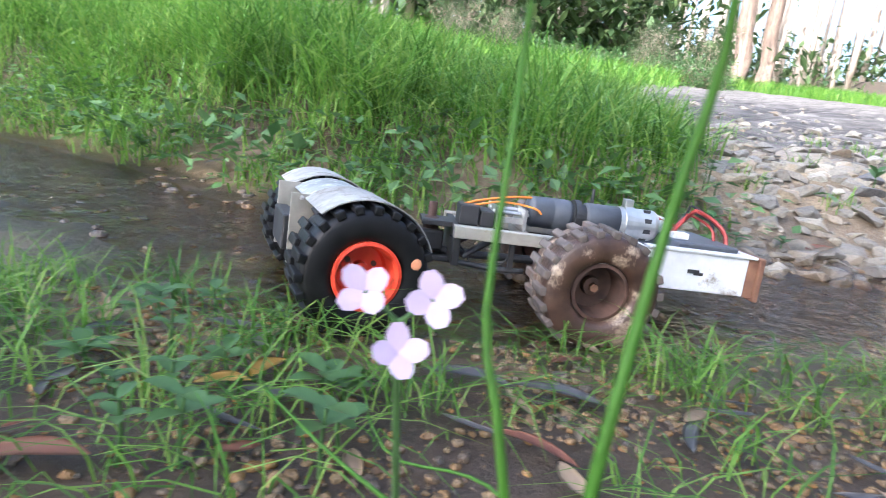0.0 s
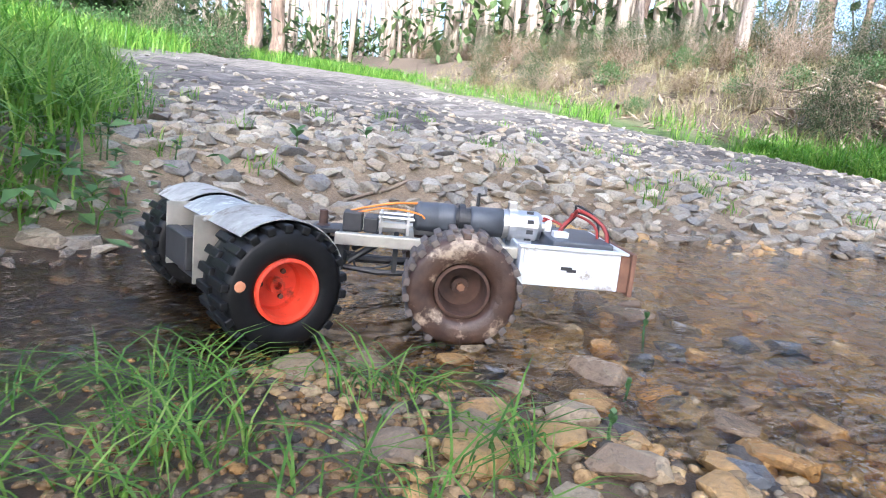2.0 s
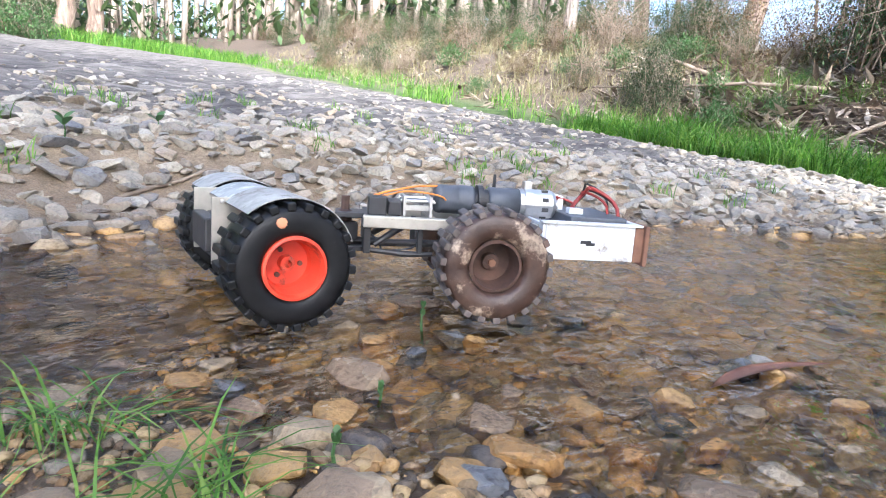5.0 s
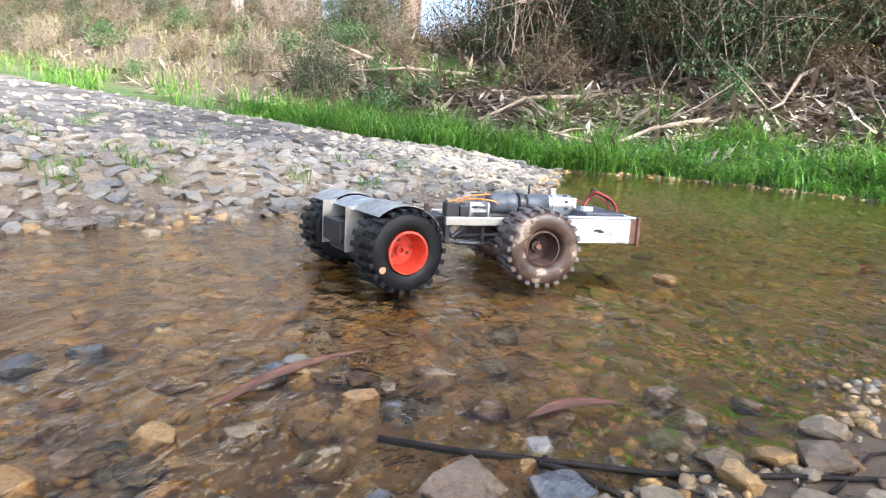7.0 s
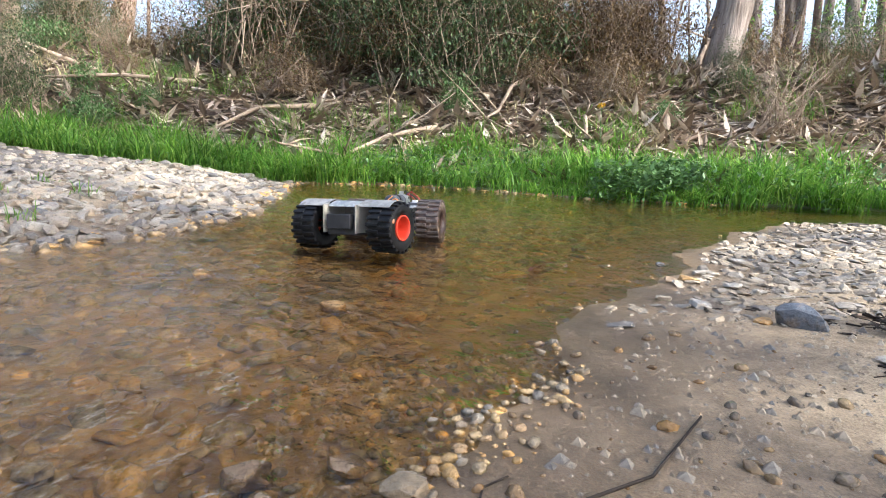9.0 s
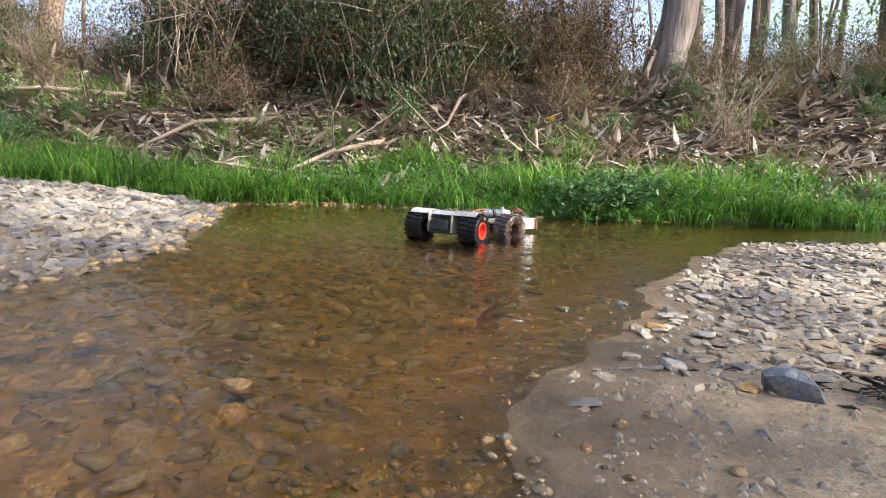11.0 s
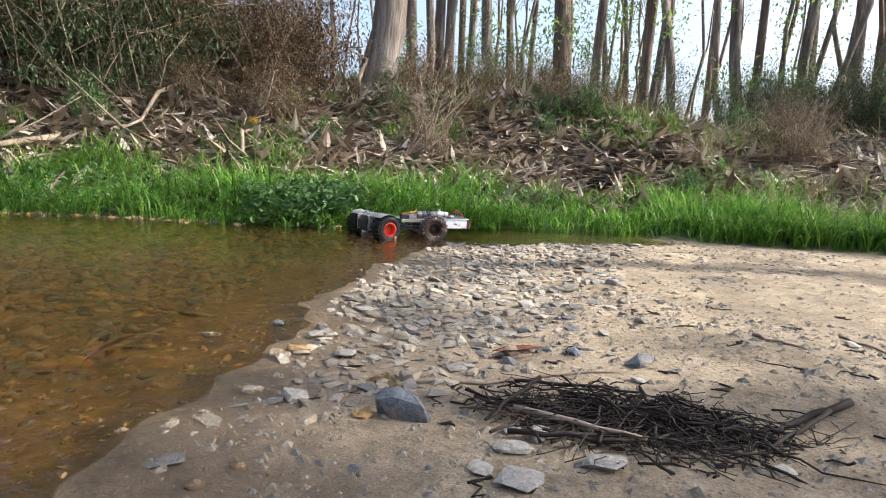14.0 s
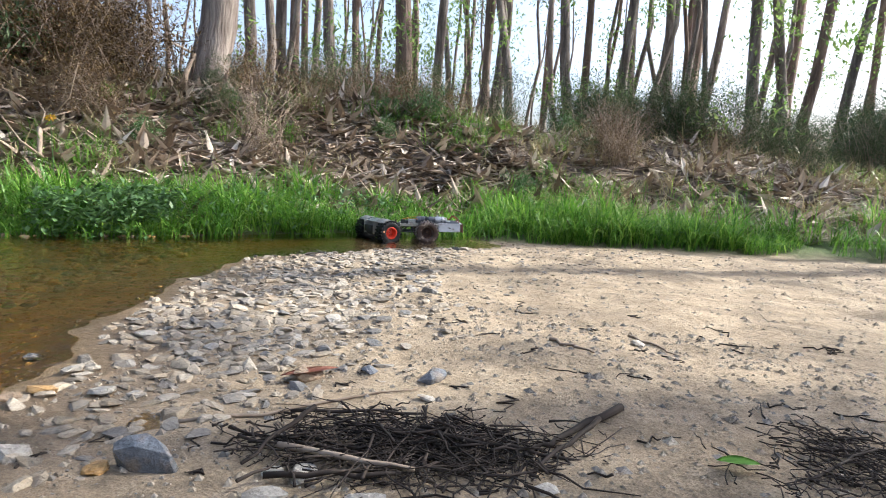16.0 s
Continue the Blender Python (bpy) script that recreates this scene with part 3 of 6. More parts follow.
gv = on_ground(grit)[:, None] + oct_v[None] * go[:, None, None] * rng.uniform(0.6, 1.3, (len(grit), 1, 3))
gf_ = (np.arange(len(grit)) * 6)[:, None, None] + np.array([(0, 1, 4), (1, 2, 4), (2, 3, 4), (3, 0, 4)])[None]
stuff("sand_grit", (gv.reshape(-1, 3), gf_.reshape(-1, 3)), SPITSTONE, "coarse grit scattered over the damp sand", "grit")
fines = scatter(9000, 0.5, 1.5, -0.6, 0.6)
fn, fs, ff = zones(fines[:, 0], fines[:, 1])
fines = fines[(fs > -0.3) & (fs < 0.3 - 0.3 * smooth(-fines[:, 1], -0.1, 0.2)) & (rng.random(len(fines)) < 0.85)]
fsize = sized(len(fines), 0.004, 0.02)
keep_ = thin_out(fines, fsize, 0.5)
stuff("edge_pebbles", many_stones(fines[keep_], fsize[keep_], ROUND, sink=0.1), BEDSTONE, "many small wet brown and slate pebbles at the ford", "pebbles", True)
stuff("bank_pebbles", many_stones(p, size, ROUND, sink=0.12), BANKSTONE, "small wet ochre and grey pebbles on the near bank", "pebbles", True)


# ---- grass ----
def tuft(p, n, reach):
    """Blade base points gathered in tufts about p."""
    a, r = rng.uniform(0, 6.3, (len(p), n)), reach * np.sqrt(rng.random((len(p), n)))
    q = np.stack([p[:, 0, None] + r * np.cos(a), p[:, 1, None] + r * np.sin(a)], -1).reshape(-1, 2)
    return q


def grow(name, q, h0, h1, w, material, label, droop=(0.2, 0.9), tall=None):
    h = rng.uniform(h0, h1, len(q)) * (tall if tall is not None else 1)
    return stuff(name, blades(on_ground(q, 0.005), h, rng.uniform(0.6, 1.2, len(q)) * w, rng.uniform(*droop, len(q))), material, label, "grass")


# the near left bank
p = scatter(2600, -2.4, 1.3, 0.95, 4.6)
n_, s_, f_ = zones(p[:, 0], p[:, 1])
lush = smooth(-p[:, 0] + 0.2 * (p[:, 1] - 1.0), -0.66, -0.36) * smooth(n_, -0.02, 0.08)
p = p[rng.random(len(p)) < lush]
q = tuft(p, 26, 0.08)
back_ = (0.5 + 0.6 * smooth(zones(q[:, 0], q[:, 1])[0], 0.05, 0.45)) * (0.65 + 0.35 * smooth(-q[:, 0], -0.5, 0.0))
grow("bank_grass", q, 0.10, 0.36, 0.0045, GRASS, "long lush green grass overhanging the stream bank", (0.3, 1.5), back_ * (0.45 + 0.85 * rough2(q[:, 0] * 3.0, q[:, 1] * 3.0)))
p = np.concatenate([scatter(900, -6, 1.5, 3.5, 10), scatter(2600, -5, 12, 8, 20)])
n_, s_, f_ = zones(p[:, 0], p[:, 1])
p = p[(n_ > 0.1) & ((p[:, 0] < 1.2 + (p[:, 1] - 4.9) * 0.436) | (p[:, 1] > 13.0 + 0.2 * p[:, 0]))]
grow("field_grass", tuft(p, 24, 0.2), 0.15, 0.45, 0.011, GRASS_LIT, "tall green grass beside the track")
# the far bank
p = np.concatenate([scatter(9000, 1.6, 6.6, -5.2, 2.6), scatter(2500, -3, 3.2, -9, -3.6)])
n_, s_, f_ = zones(p[:, 0], p[:, 1])
edge = 0.75 + 0.7 * (rough2(p[:, 0] * 1.4 + 9, p[:, 1] * 1.4) - 0.4)
p = p[(f_ > -0.03) & (f_ < edge) & (rng.random(len(p)) < 0.95 - 0.5 * np.clip(f_ / edge, 0, 1))]
q = tuft(p, 22, 0.07)
grow("far_bank_grass", q, 0.09, 0.40, 0.0065, GRASS_LIT, "bright green grass lining the far water edge", (0.3, 1.5), 0.3 + 1.15 * rough2(q[:, 0] * 2.6, q[:, 1] * 2.6) ** 1.4)
p = scatter(5000, 4.5, 24, 0.5, 34)
n_, s_, f_ = zones(p[:, 0], p[:, 1])
p = p[(f_ > -0.05) & (f_ < 1.0) & (rng.random(len(p)) < 0.9)]
grow("track_grass", tuft(p, 20, 0.13), 0.10, 0.30, 0.008, GRASS_LIT, "sunlit green grass strip along the track")
p = np.concatenate([scatter(6500, 2.0, 16, -9.5, 16), scatter(1800, -3, 4, -12, -4.5), scatter(3600, 5, 14, 1, 12)])
n_, s_, f_ = zones(p[:, 0], p[:, 1])
p = p[(f_ > 0.7) & (f_ < 4.5) & (rng.random(len(p)) < 0.4 + 0.5 * (rough2(p[:, 0] * 0.8, p[:, 1] * 0.8) > 0.62))]
grow("dry_tufts", tuft(p, 8, 0.09), 0.08, 0.36, 0.006, DRYGRASS, "thin dry straw-coloured grass tufts on the bank", (0.4, 1.2))
p = np.concatenate([scatter(4600, 3.0, 8, -7.5, 2), scatter(2600, -3, 4, -12, -4.5)])
n_, s_, f_ = zones(p[:, 0], p[:, 1])
p = p[(f_ > 0.6) & (f_ < 2.6) & (rough2(p[:, 0] * 1.3 + 4, p[:, 1] * 1.3) > 0.56) & (rng.random(len(p)) < 0.5)]
grow("slope_grass", tuft(p, 14, 0.08), 0.07, 0.28, 0.006, GRASS, "thin yellow-green grass tufts on the leafy slope", (0.3, 1.3))
# sparse tufts on the gravel and near bank
p = scatter(260, 0.3, 4.5, 0.4, 2.6)
n_, s_, f_ = zones(p[:, 0], p[:, 1])
p = p[(n_ > 0.12) & (f_ < -0.1) & (rng.random(len(p)) < 0.55 - 0.12 * p[:, 0])]
grow("gravel_tufts", tuft(p, 26, 0.04), 0.02, 0.075, 0.003, GRASS, "small green grass tufts between the gravel stones")
p = np.concatenate([scatter(46, -0.6, 0.0, 0.25, 0.62), scatter(16, 0.12, 0.58, 0.3, 0.56)])
n_, s_, f_ = zones(p[:, 0], p[:, 1])
p = p[s_ > -0.07]
mat_ = scatter(90, -0.6, 0.62, 0.26, 0.60)
mat_ = mat_[(zones(mat_[:, 0], mat_[:, 1])[1] > -0.06) & (rough2(mat_[:, 0] * 6 + 2, mat_[:, 1] * 6) > 0.42)]
grow("grass_mat", tuft(mat_, 14, 0.035), 0.03, 0.075, 0.0018, GRASS, "matted thin grass lying over the wet bank", (1.1, 1.6))
grow("near_tufts", tuft(p, 24, 0.035), 0.03, 0.09, 0.0022, GRASS, "fine green grass tufts on the wet near bank", (0.5, 1.3))


# low broad-leaved herbs
p = scatter(15000, -1.6, 1.0, 0.9, 2.4)
n_, s_, f_ = zones(p[:, 0], p[:, 1])
p = p[(n_ > -0.03) & (n_ < 0.3) & (rng.random(len(p)) < 0.55 * smooth(-p[:, 0], -0.75, -0.3) * (1 - n_ / 0.35))]
g = on_ground(p)
g[:, 2] += rng.uniform(0.01, 0.13, len(g))
stuff("bank_herbs", leaves(g, rng.uniform(0.018, 0.045, len(g)), 0.6, tilt=rng.normal(0.1, 0.4, len(g))), HERB, "low broad-leaved green herbs at the water edge", "herbs")
p = np.concatenate([scatter(5000, 3.3, 5.4, -3.6, -0.5), scatter(6500, 3.7, 4.7, -2.3, -1.6)])
n_, s_, f_ = zones(p[:, 0], p[:, 1])
p = p[(f_ > -0.08) & (f_ < 0.7) & (rough2(p[:, 0] * 1.6 + 2, p[:, 1] * 1.6) > 0.45)]
g = on_ground(p)
g[:, 2] += rng.uniform(0.0, 0.2, len(g))
stuff("far_bank_herbs", leaves(g, rng.uniform(0.02, 0.05, len(g)), 0.55, tilt=rng.normal(0.1, 0.5, len(g))), HERB, "dark green broad-leaved herbs on the far bank", "herbs")


# ---- litter on the bank ----
p = np.concatenate([scatter(44000, 1.5, 9, -9, 3), scatter(36000, 3.2, 7.5, -5.5, 2.0), scatter(16000, -3, 4, -12, -4), scatter(11000, 5, 16, 0, 14)])
n_, s_, f_ = zones(p[:, 0], p[:, 1])
p = p[(f_ > 0.35) & (f_ < 4.6) & (rng.random(len(p)) < 0.35 + 0.6 * rough2(p[:, 0] * 1.5, p[:, 1] * 1.5 + 3))]
g = on_ground(p, 0.004)
va, fa = leaves(g, rng.uniform(0.07, 0.28, len(g)), 0.22, tilt=rng.normal(0, 0.35, len(g)))
stuff("leaf_litter", (va, fa), LITTER, "dry brown and grey gum leaves and bark strips littering the bank", "leaf litter")
p = scatter(1500, 1.5, 9, -8, 5)
f_ = zones(p[:, 0], p[:, 1])[2]
p = on_ground(p[(f_ > 0.5) & (f_ < 4.5)], -0.015)
items = []
for c in p:
    a, L = rng.uniform(0, 6.3), rng.uniform(0.12, 0.5)
    d = np.array([math.cos(a), math.sin(a), rng.normal(0, 0.15)]) * L / 2
    items.append(([c - d, c + rng.normal(0, 0.015, 3), c + d], np.array([1, 0.9, 0.4]) * rng.uniform(0.003, 0.008)))
stuff("bank_twigs", tubes(items, 4), TWIG, "dry grey-brown twigs strewn over the bank", "twigs")


# ---- trees and shrubs ----
def trunk_mesh(name, seed, r0, tall, material, bend=0.25):
    r = np.random.default_rng(seed)
    z = np.array([-0.4, 0.0, 0.25, 0.7, 1.5, 3, 5, 7.5, 9, 10.5, tall])
    off = np.cumsum(r.normal(0, bend, (len(z), 2)) * np.sqrt(np.gradient(z))[:, None] * 0.35, 0)
    off -= off[1]
    rad = r0 * np.interp(z, [-0.4, 0, 0.25, 0.7, 3, tall], [1.5, 1.35, 1.12, 1.0, 0.86, 0.25])
    v, f = tube_arrays(np.column_stack([off, z]), rad, 14)
    a = np.arctan2(v[:, 1], v[:, 0])
    wob = 1 + 0.07 * np.sin(3 * a + seed) + 0.04 * np.sin(7 * a + 2 * v[:, 2])
    c = np.repeat(np.column_stack([off, z]), 14, 0)
    v[:, :2] = c[:, :2] + (v[:, :2] - c[:, :2]) * wob[:, None]
    return mesh(name, v, f, material, True), np.column_stack([off, z])


def crown_mesh(name, seed, line, spread_, low, high, n, material, leaf=0.16):
    """Limbs and drooping gum leaves in loose clumps."""
    r = np.random.default_rng(seed)
    clumps, items = [], []
    for _ in range(n):
        z = r.uniform(low, high)
        base = np.array([np.interp(z - 0.8, line[:, 2], line[:, i]) for i in (0, 1)] + [z - 0.8])
        a, d = r.uniform(0, 6.3), spread_ * r.uniform(0.3, 1.0)
        tip = base + (math.cos(a) * d, math.sin(a) * d, r.uniform(0.4, 1.4))
        midp = (base + tip) / 2 + (0, 0, 0.25)
        items.append(([base, midp, tip], [0.03, 0.018, 0.006]))
        clumps.append(tip)
    pts = np.concatenate([c + r.normal(0, 1, (70, 3)) * (0.45, 0.45, 0.35) for c in clumps])
    v1, f1 = leaves(pts, r.uniform(0.6, 1.3, len(pts)) * leaf, 0.28)
    return mesh(name, v1, f1, material), tubes(items, 4)


def gum_tree(name, seed, r0, tall, low, high, n, spread_, bark, label):
    """A tree at the origin: trunk, limbs, crown."""
    tree = new(name)
    tagged(tree, label, "tree", "forest trees")
    me, line = trunk_mesh("trunk", seed, r0, tall, bark)
    new("trunk", me).parent = tree
    leafm, limbs = crown_mesh("crown", seed + 50, line, spread_, low, high, n, GUMLEAF, 0.21)
    new("crown", leafm).parent = tree
    lb = tagged(new("limbs", mesh("limbs", limbs[0], limbs[1], bark, True)), kind="stuff")
    lb.parent = tree
    return tree


def stand(tree, x, y, turn=0.0, scale=1.0):
    """A copy of the tree on the ground at x, y."""
    t = copy_thing(tree, pose(x, y, float(height(x, y)[0]), 3 * math.sin(turn * 7), 3 * math.cos(turn * 5), turn))
    t.scale = (scale, scale, scale)
    return t


TREES = []
for i, (r0, tall, low, high, n, sp, bark) in enumerate(((0.175, 16, 8, 16, 22, 2.2, PALEBARK), (0.13, 17, 8, 17, 11, 1.6, GUMBARK), (0.10, 15, 7, 15, 10, 1.4, REDBARK), (0.2, 18, 9, 18, 14, 2.0, REDBARK), (0.07, 12, 5.0, 12, 9, 1.1, GUMBARK), (0.13, 13, 9.0, 11.2, 15, 0.8, GUMBARK))):
    TREES.append(gum_tree("gum_tree", 10 + i, r0, tall, low, high, n, sp, bark, ("straight slender gum tree with peeling pale bark" if bark is not REDBARK else "straight gum tree with reddish stringy bark")))

# bearing from the end of the walk in degrees, distance, trunk radius and kind
TREES[0].matrix_basis = pose(7.0, -4.4, float(height(7.0, -4.4)[0]), 0, 3, 200)
RIDGE = [(-36.0, 13.0, 0.14, 1), (-39.1, 15.0, 0.13, 2), (-41.8, 11.5, 0.14, 1), (-47.3, 10.0, 0.19, 3), (-50.4, 11.0, 0.12, 1), (-54.0, 13.0, 0.115, 2), (-55.6, 15.0, 0.12, 4), (-56.9, 12.0, 0.12, 4), (-62.1, 13.5, 0.155, 1), (-63.6, 15.0, 0.13, 2),
         (-66.5, 14.0, 0.15, 1), (-68.5, 16.0, 0.10, 4), (-71.6, 14.5, 0.085, 4), (-73.2, 13.5, 0.08, 4), (-76.5, 12.0, 0.15, 1), (-78.1, 13.0, 0.14, 4), (-80.6, 14.0, 0.15, 2), (-82.6, 13.0, 0.125, 1),
         (13.5, 9.4, 0.18, 3), (27.0, 10.2, 0.13, 0), (67.5, 18.5, 0.30, 3), (65.3, 19.5, 0.30, 3)]
for turn, (bearing, away, wide_, kind) in enumerate(RIDGE):
    ox, oy = (0.84, -0.68) if bearing < 0 else (0.38, 0.05)
    x, y = ox + away * math.cos(radians(bearing)), oy + away * math.sin(radians(bearing))
    t_ = stand(TREES[kind], x, y, turn * 53.0)
    k_ = 0.68 * wide_ / (0.175, 0.13, 0.10, 0.2, 0.07)[kind]
    t_.scale = (k_, k_, 1.0)
r = np.random.default_rng(21)
CLEARINGS = ((2.5, -0.6), (2.9, -1.2), (5.5, -3.2), (5.2, -4.4), (3.9, -3.2), (2.4, 1.6), (2.6, -2.6), (5.6, 3.2))


def shades(x, y):
    """Whether a tree there would stand between the sun and one of the sunlit clearings."""
    for cx, cy in CLEARINGS:
        dx, dy = x - cx, y - cy
        along, across = dx * SUN_FROM.x + dy * SUN_FROM.y, dx * SUN_FROM.y - dy * SUN_FROM.x
        if 4 < along < 26 and abs(across) < 1.7:
            return True
    return False


count = 0
for _ in range(4000):
    if count >= 150:
        break
    x, y = r.uniform(-20, 34), r.uniform(-30, 40)
    n_, s_, f_ = (float(v[0]) for v in zones(x, y))
    d = math.hypot(x - 0.5, y)
    ok = f_ > 5.5 or (n_ > 3 and x < 0.3 + 0.3 * (y - 6) - 3.0 and y > 7)
    ahead = -86 < math.degrees(math.atan2(y + 0.68, x - 0.84)) < -28 and math.hypot(x - 0.84, y + 0.68) < 17
    if not ok or d < 8 or ahead or shades(x, y) or r.random() > (0.75 if f_ > 5.5 else 0.4):
        continue
    stand(TREES[int(r.integers(1, 5))], x, y, r.uniform(0, 360), r.uniform(0.6, 0.8) if y > 4 else r.uniform(0.75, 1.2))
    count += 1
# slim trees in the thinner wood downstream
for _ in range(36):
    a, d = radians(r.uniform(-116, -34)), r.uniform(17, 36)
    x, y = 0.85 + d * math.cos(a), -0.68 + d * math.sin(a)
    if float(zones(x, y)[2][0]) > 3.5 and not shades(x, y):
        stand(TREES[int(r.choice((1, 2, 4, 4)))], x, y, r.uniform(0, 360), r.uniform(0.8, 1.2))
# unseen trees added behind the walk, each set so its crown shades tx, ty
BACK = -SUN_FROM / math.tan(SUN_UP)
for tx, ty, z, kind in ((0.75, -1.5, 10, 5), (1.6, 1.3, 10, 5), (3.6, 2.6, 10, 5), (0.35, -0.4, 10, 5), (0.25, 0.45, 10, 5), (-0.7, 1.1, 10, 5), (-1.6, 2.4, 10, 5), (7.3, -1.2, 10, 5), (6.9, 0.7, 10, 5), (2.4, 4.2, 10, 5), (4.2, 6.0, 10, 5), (1.9, 2.3, 10, 5), (2.6, 1.3, 10, 5), (1.3, -0.1, 10, 5), (5.9, -2.9, 10, 5)):
    stand(TREES[kind], tx - BACK.x * z, ty - BACK.y * z, r.uniform(0, 360), 1.0)
for tx, ty, away in ((1.6, -2.45, 8.0), (2.2, -3.2, 11.0)):  # unseen trunks added so that their shadows cross the sand
    t_ = stand(TREES[4], tx + SUN_FROM.x * away, ty + SUN_FROM.y * away, 30 * away)
    t_.scale = (1.7, 1.7, 1.0)
for i in range(1, 6):
    x, y = ((12.0, -8.2), (14.0, -3.0), (15.5, 6.0), (10.2, -12.5), (13.0, -10.0))[i - 1]
    TREES[i].matrix_basis = pose(x, y, float(height(x, y)[0]))


def shrub(seed, wide, tall, stems, leaf_n, leafmat, leaf, name, label):
    """A shrub: many thin stems and a ragged cloud of leaves."""
    r = np.random.default_rng(seed)
    ob = new(name)
    tagged(ob, label, "shrub", "shrubs on the bank")
    items, pts = [], []
    for _ in range(stems):
        a, d = r.uniform(0, 6.3), wide * r.uniform(0.15, 1.0)
        b = np.array([r.normal(0, wide * 0.3), r.normal(0, wide * 0.3), -0.05])
        tip = np.array([math.cos(a) * d, math.sin(a) * d, tall * r.uniform(0.35, 1.05)])
        m1 = b + (tip - b) * (0.35, 0.35, 0.55) + r.normal(0, 0.06, 3)
        items.append(([b, m1, tip], [0.007, 0.005, 0.002]))
        for _ in range(5):
            k = r.uniform(0.0, 1)
            o = (b + (m1 - b) * (0.3 + 0.7 * k * 2)) if k < 0.5 else m1 + (tip - m1) * (k * 2 - 1)
            e = o + r.normal(0, 1, 3) * wide * 0.28
            items.append(([o, (o + e) / 2 + (0, 0, 0.02), e], [0.0035, 0.0025, 0.001]))
            pts.append(e + np.clip(r.normal(0, 1, (leaf_n, 3)), -1.3, 1.3) * wide * 0.13)
        pts.append(tip + np.clip(r.normal(0, 1, (leaf_n, 3)), -1.2, 1.2) * wide * 0.12)
    v, f = tubes(items, 4)
    st = tagged(new("stemwork", mesh("stemwork", v, f, TWIG, True)), kind="stuff")
    st.parent = ob
    pts = np.concatenate(pts)
    pts[:, 2] = np.maximum(pts[:, 2], 0.03)
    v, f = leaves(pts, r.uniform(0.6, 1.4, len(pts)) * leaf, 0.35)
    lv = tagged(new("foliage", mesh("foliage", v, f, leafmat)), kind="stuff")
    lv.parent = ob
    return ob


SHRUBS = [shrub(1, 0.8, 1.4, 24, 46, BUSHLEAF, 0.042, "green_shrub", "dark green leafy shrub with thin stems"),
          shrub(2, 0.9, 0.95, 30, 34, BROWNLEAF, 0.042, "brown_shrub", "dead brown bracken thicket on the bank"),
          shrub(3, 0.5, 0.6, 14, 18, HERB, 0.07, "low_shrub", "low light-green leafy bush"),
          shrub(4, 1.1, 2.0, 26, 46, BUSHLEAF, 0.052, "tall_shrub", "tall dark green shrub under the trees"),
          shrub(5, 0.8, 1.3, 40, 6, BROWNLEAF, 0.036, "bare_shrub", "bare twiggy grey-brown shrub")]
first = [True] * 5


def plant(kind, x, y, turn, scale):
    m = pose(x, y, float(height(x, y)[0]), 0, 0, turn)
    if first[kind]:
        first[kind] = False
        ob = SHRUBS[kind]
        ob.matrix_basis = m
    else:
        ob = copy_thing(SHRUBS[kind], m)
    ob.scale = (scale,) * 3


count = 0
for _ in range(5000):
    if count >= 170:
        break
    x, y = r.uniform(-2, 22), r.uniform(-14, 22)
    f_ = float(zones(x, y)[2][0])
    if f_ < 2.1 or f_ > 10 or r.random() > math.exp(-(f_ - 2.1) / 3.0) * smooth(np.array(f_), 1.6, 3.2):
        continue
    kind = int(r.choice(5, p=(0.25, 0.30, 0.1, 0.15, 0.2))) if y > -5 else int(r.choice(5, p=(0.3, 0.2, 0.2, 0.1, 0.2)))
    big = r.uniform(0.8, 1.2) if -3.2 < y < 1.0 else (r.uniform(0.3, 0.45) if y > -8 else r.uniform(0.45, 0.7))
    if y > 1.0:
        big = r.uniform(0.35, 0.7)
    if abs((x - 0.85) * 0.535 + (y + 0.68) * 0.845) < 0.8 and x < 7 and y < -1:
        big = 0.25
    plant(kind, x, y, r.uniform(0, 360), big)
    count += 1


# the dead thicket along the top of the bank
for _ in range(90):
    x, y = r.uniform(4.5, 10), r.uniform(-3.9, 1.0)
    if 2.5 < float(zones(x, y)[2][0]) < 4.4:
        off_ = math.degrees(math.atan2(y + 0.68, x - 0.84)) + 31.1
        if abs(off_) > 6:
            plant(int(r.choice(5, p=(0.40, 0.28, 0.05, 0.05, 0.22))), x, y, r.uniform(0, 360), r.uniform(0.8, 1.2))


# scrub along the crest beyond the big trunk, and bushes beside the track
for _ in range(46):
    a, d = radians(r.uniform(-52, -33)), r.uniform(7.9, 10.5)
    x, y = 0.84 + d * math.cos(a), -0.68 + d * math.sin(a)
    if float(zones(x, y)[2][0]) > 2.0:
        plant(int(r.choice((0, 1, 1, 4))), x, y, r.uniform(0, 360), r.uniform(0.4, 0.75))
for _ in range(150):
    x, y = r.uniform(5.5, 16), r.uniform(1.0, 14)
    if 1.0 < float(zones(x, y)[2][0]) < 4.5:
        plant(int(r.choice((0, 0, 1, 2, 4))), x, y, r.uniform(0, 360), r.uniform(0.25, 0.6))
for _ in range(26):
    a, d = radians(r.uniform(69, 92)), r.uniform(12.5, 16)
    plant(int(r.choice((0, 2, 2))), 0.4 + d * math.cos(a), d * math.sin(a), r.uniform(0, 360), r.uniform(0.7, 1.1))


# dark shrubs downstream at the foot of the wood
for _ in range(64):
    a, d = radians(r.uniform(-100, -62)), r.uniform(9.5, 14)
    x, y = 0.85 + d * math.cos(a), -0.68 + d * math.sin(a)
    if float(zones(x, y)[2][0]) > 1.2:
        plant(int(r.choice((0, 3))), x, y, r.uniform(0, 360), r.uniform(0.42, 0.68))


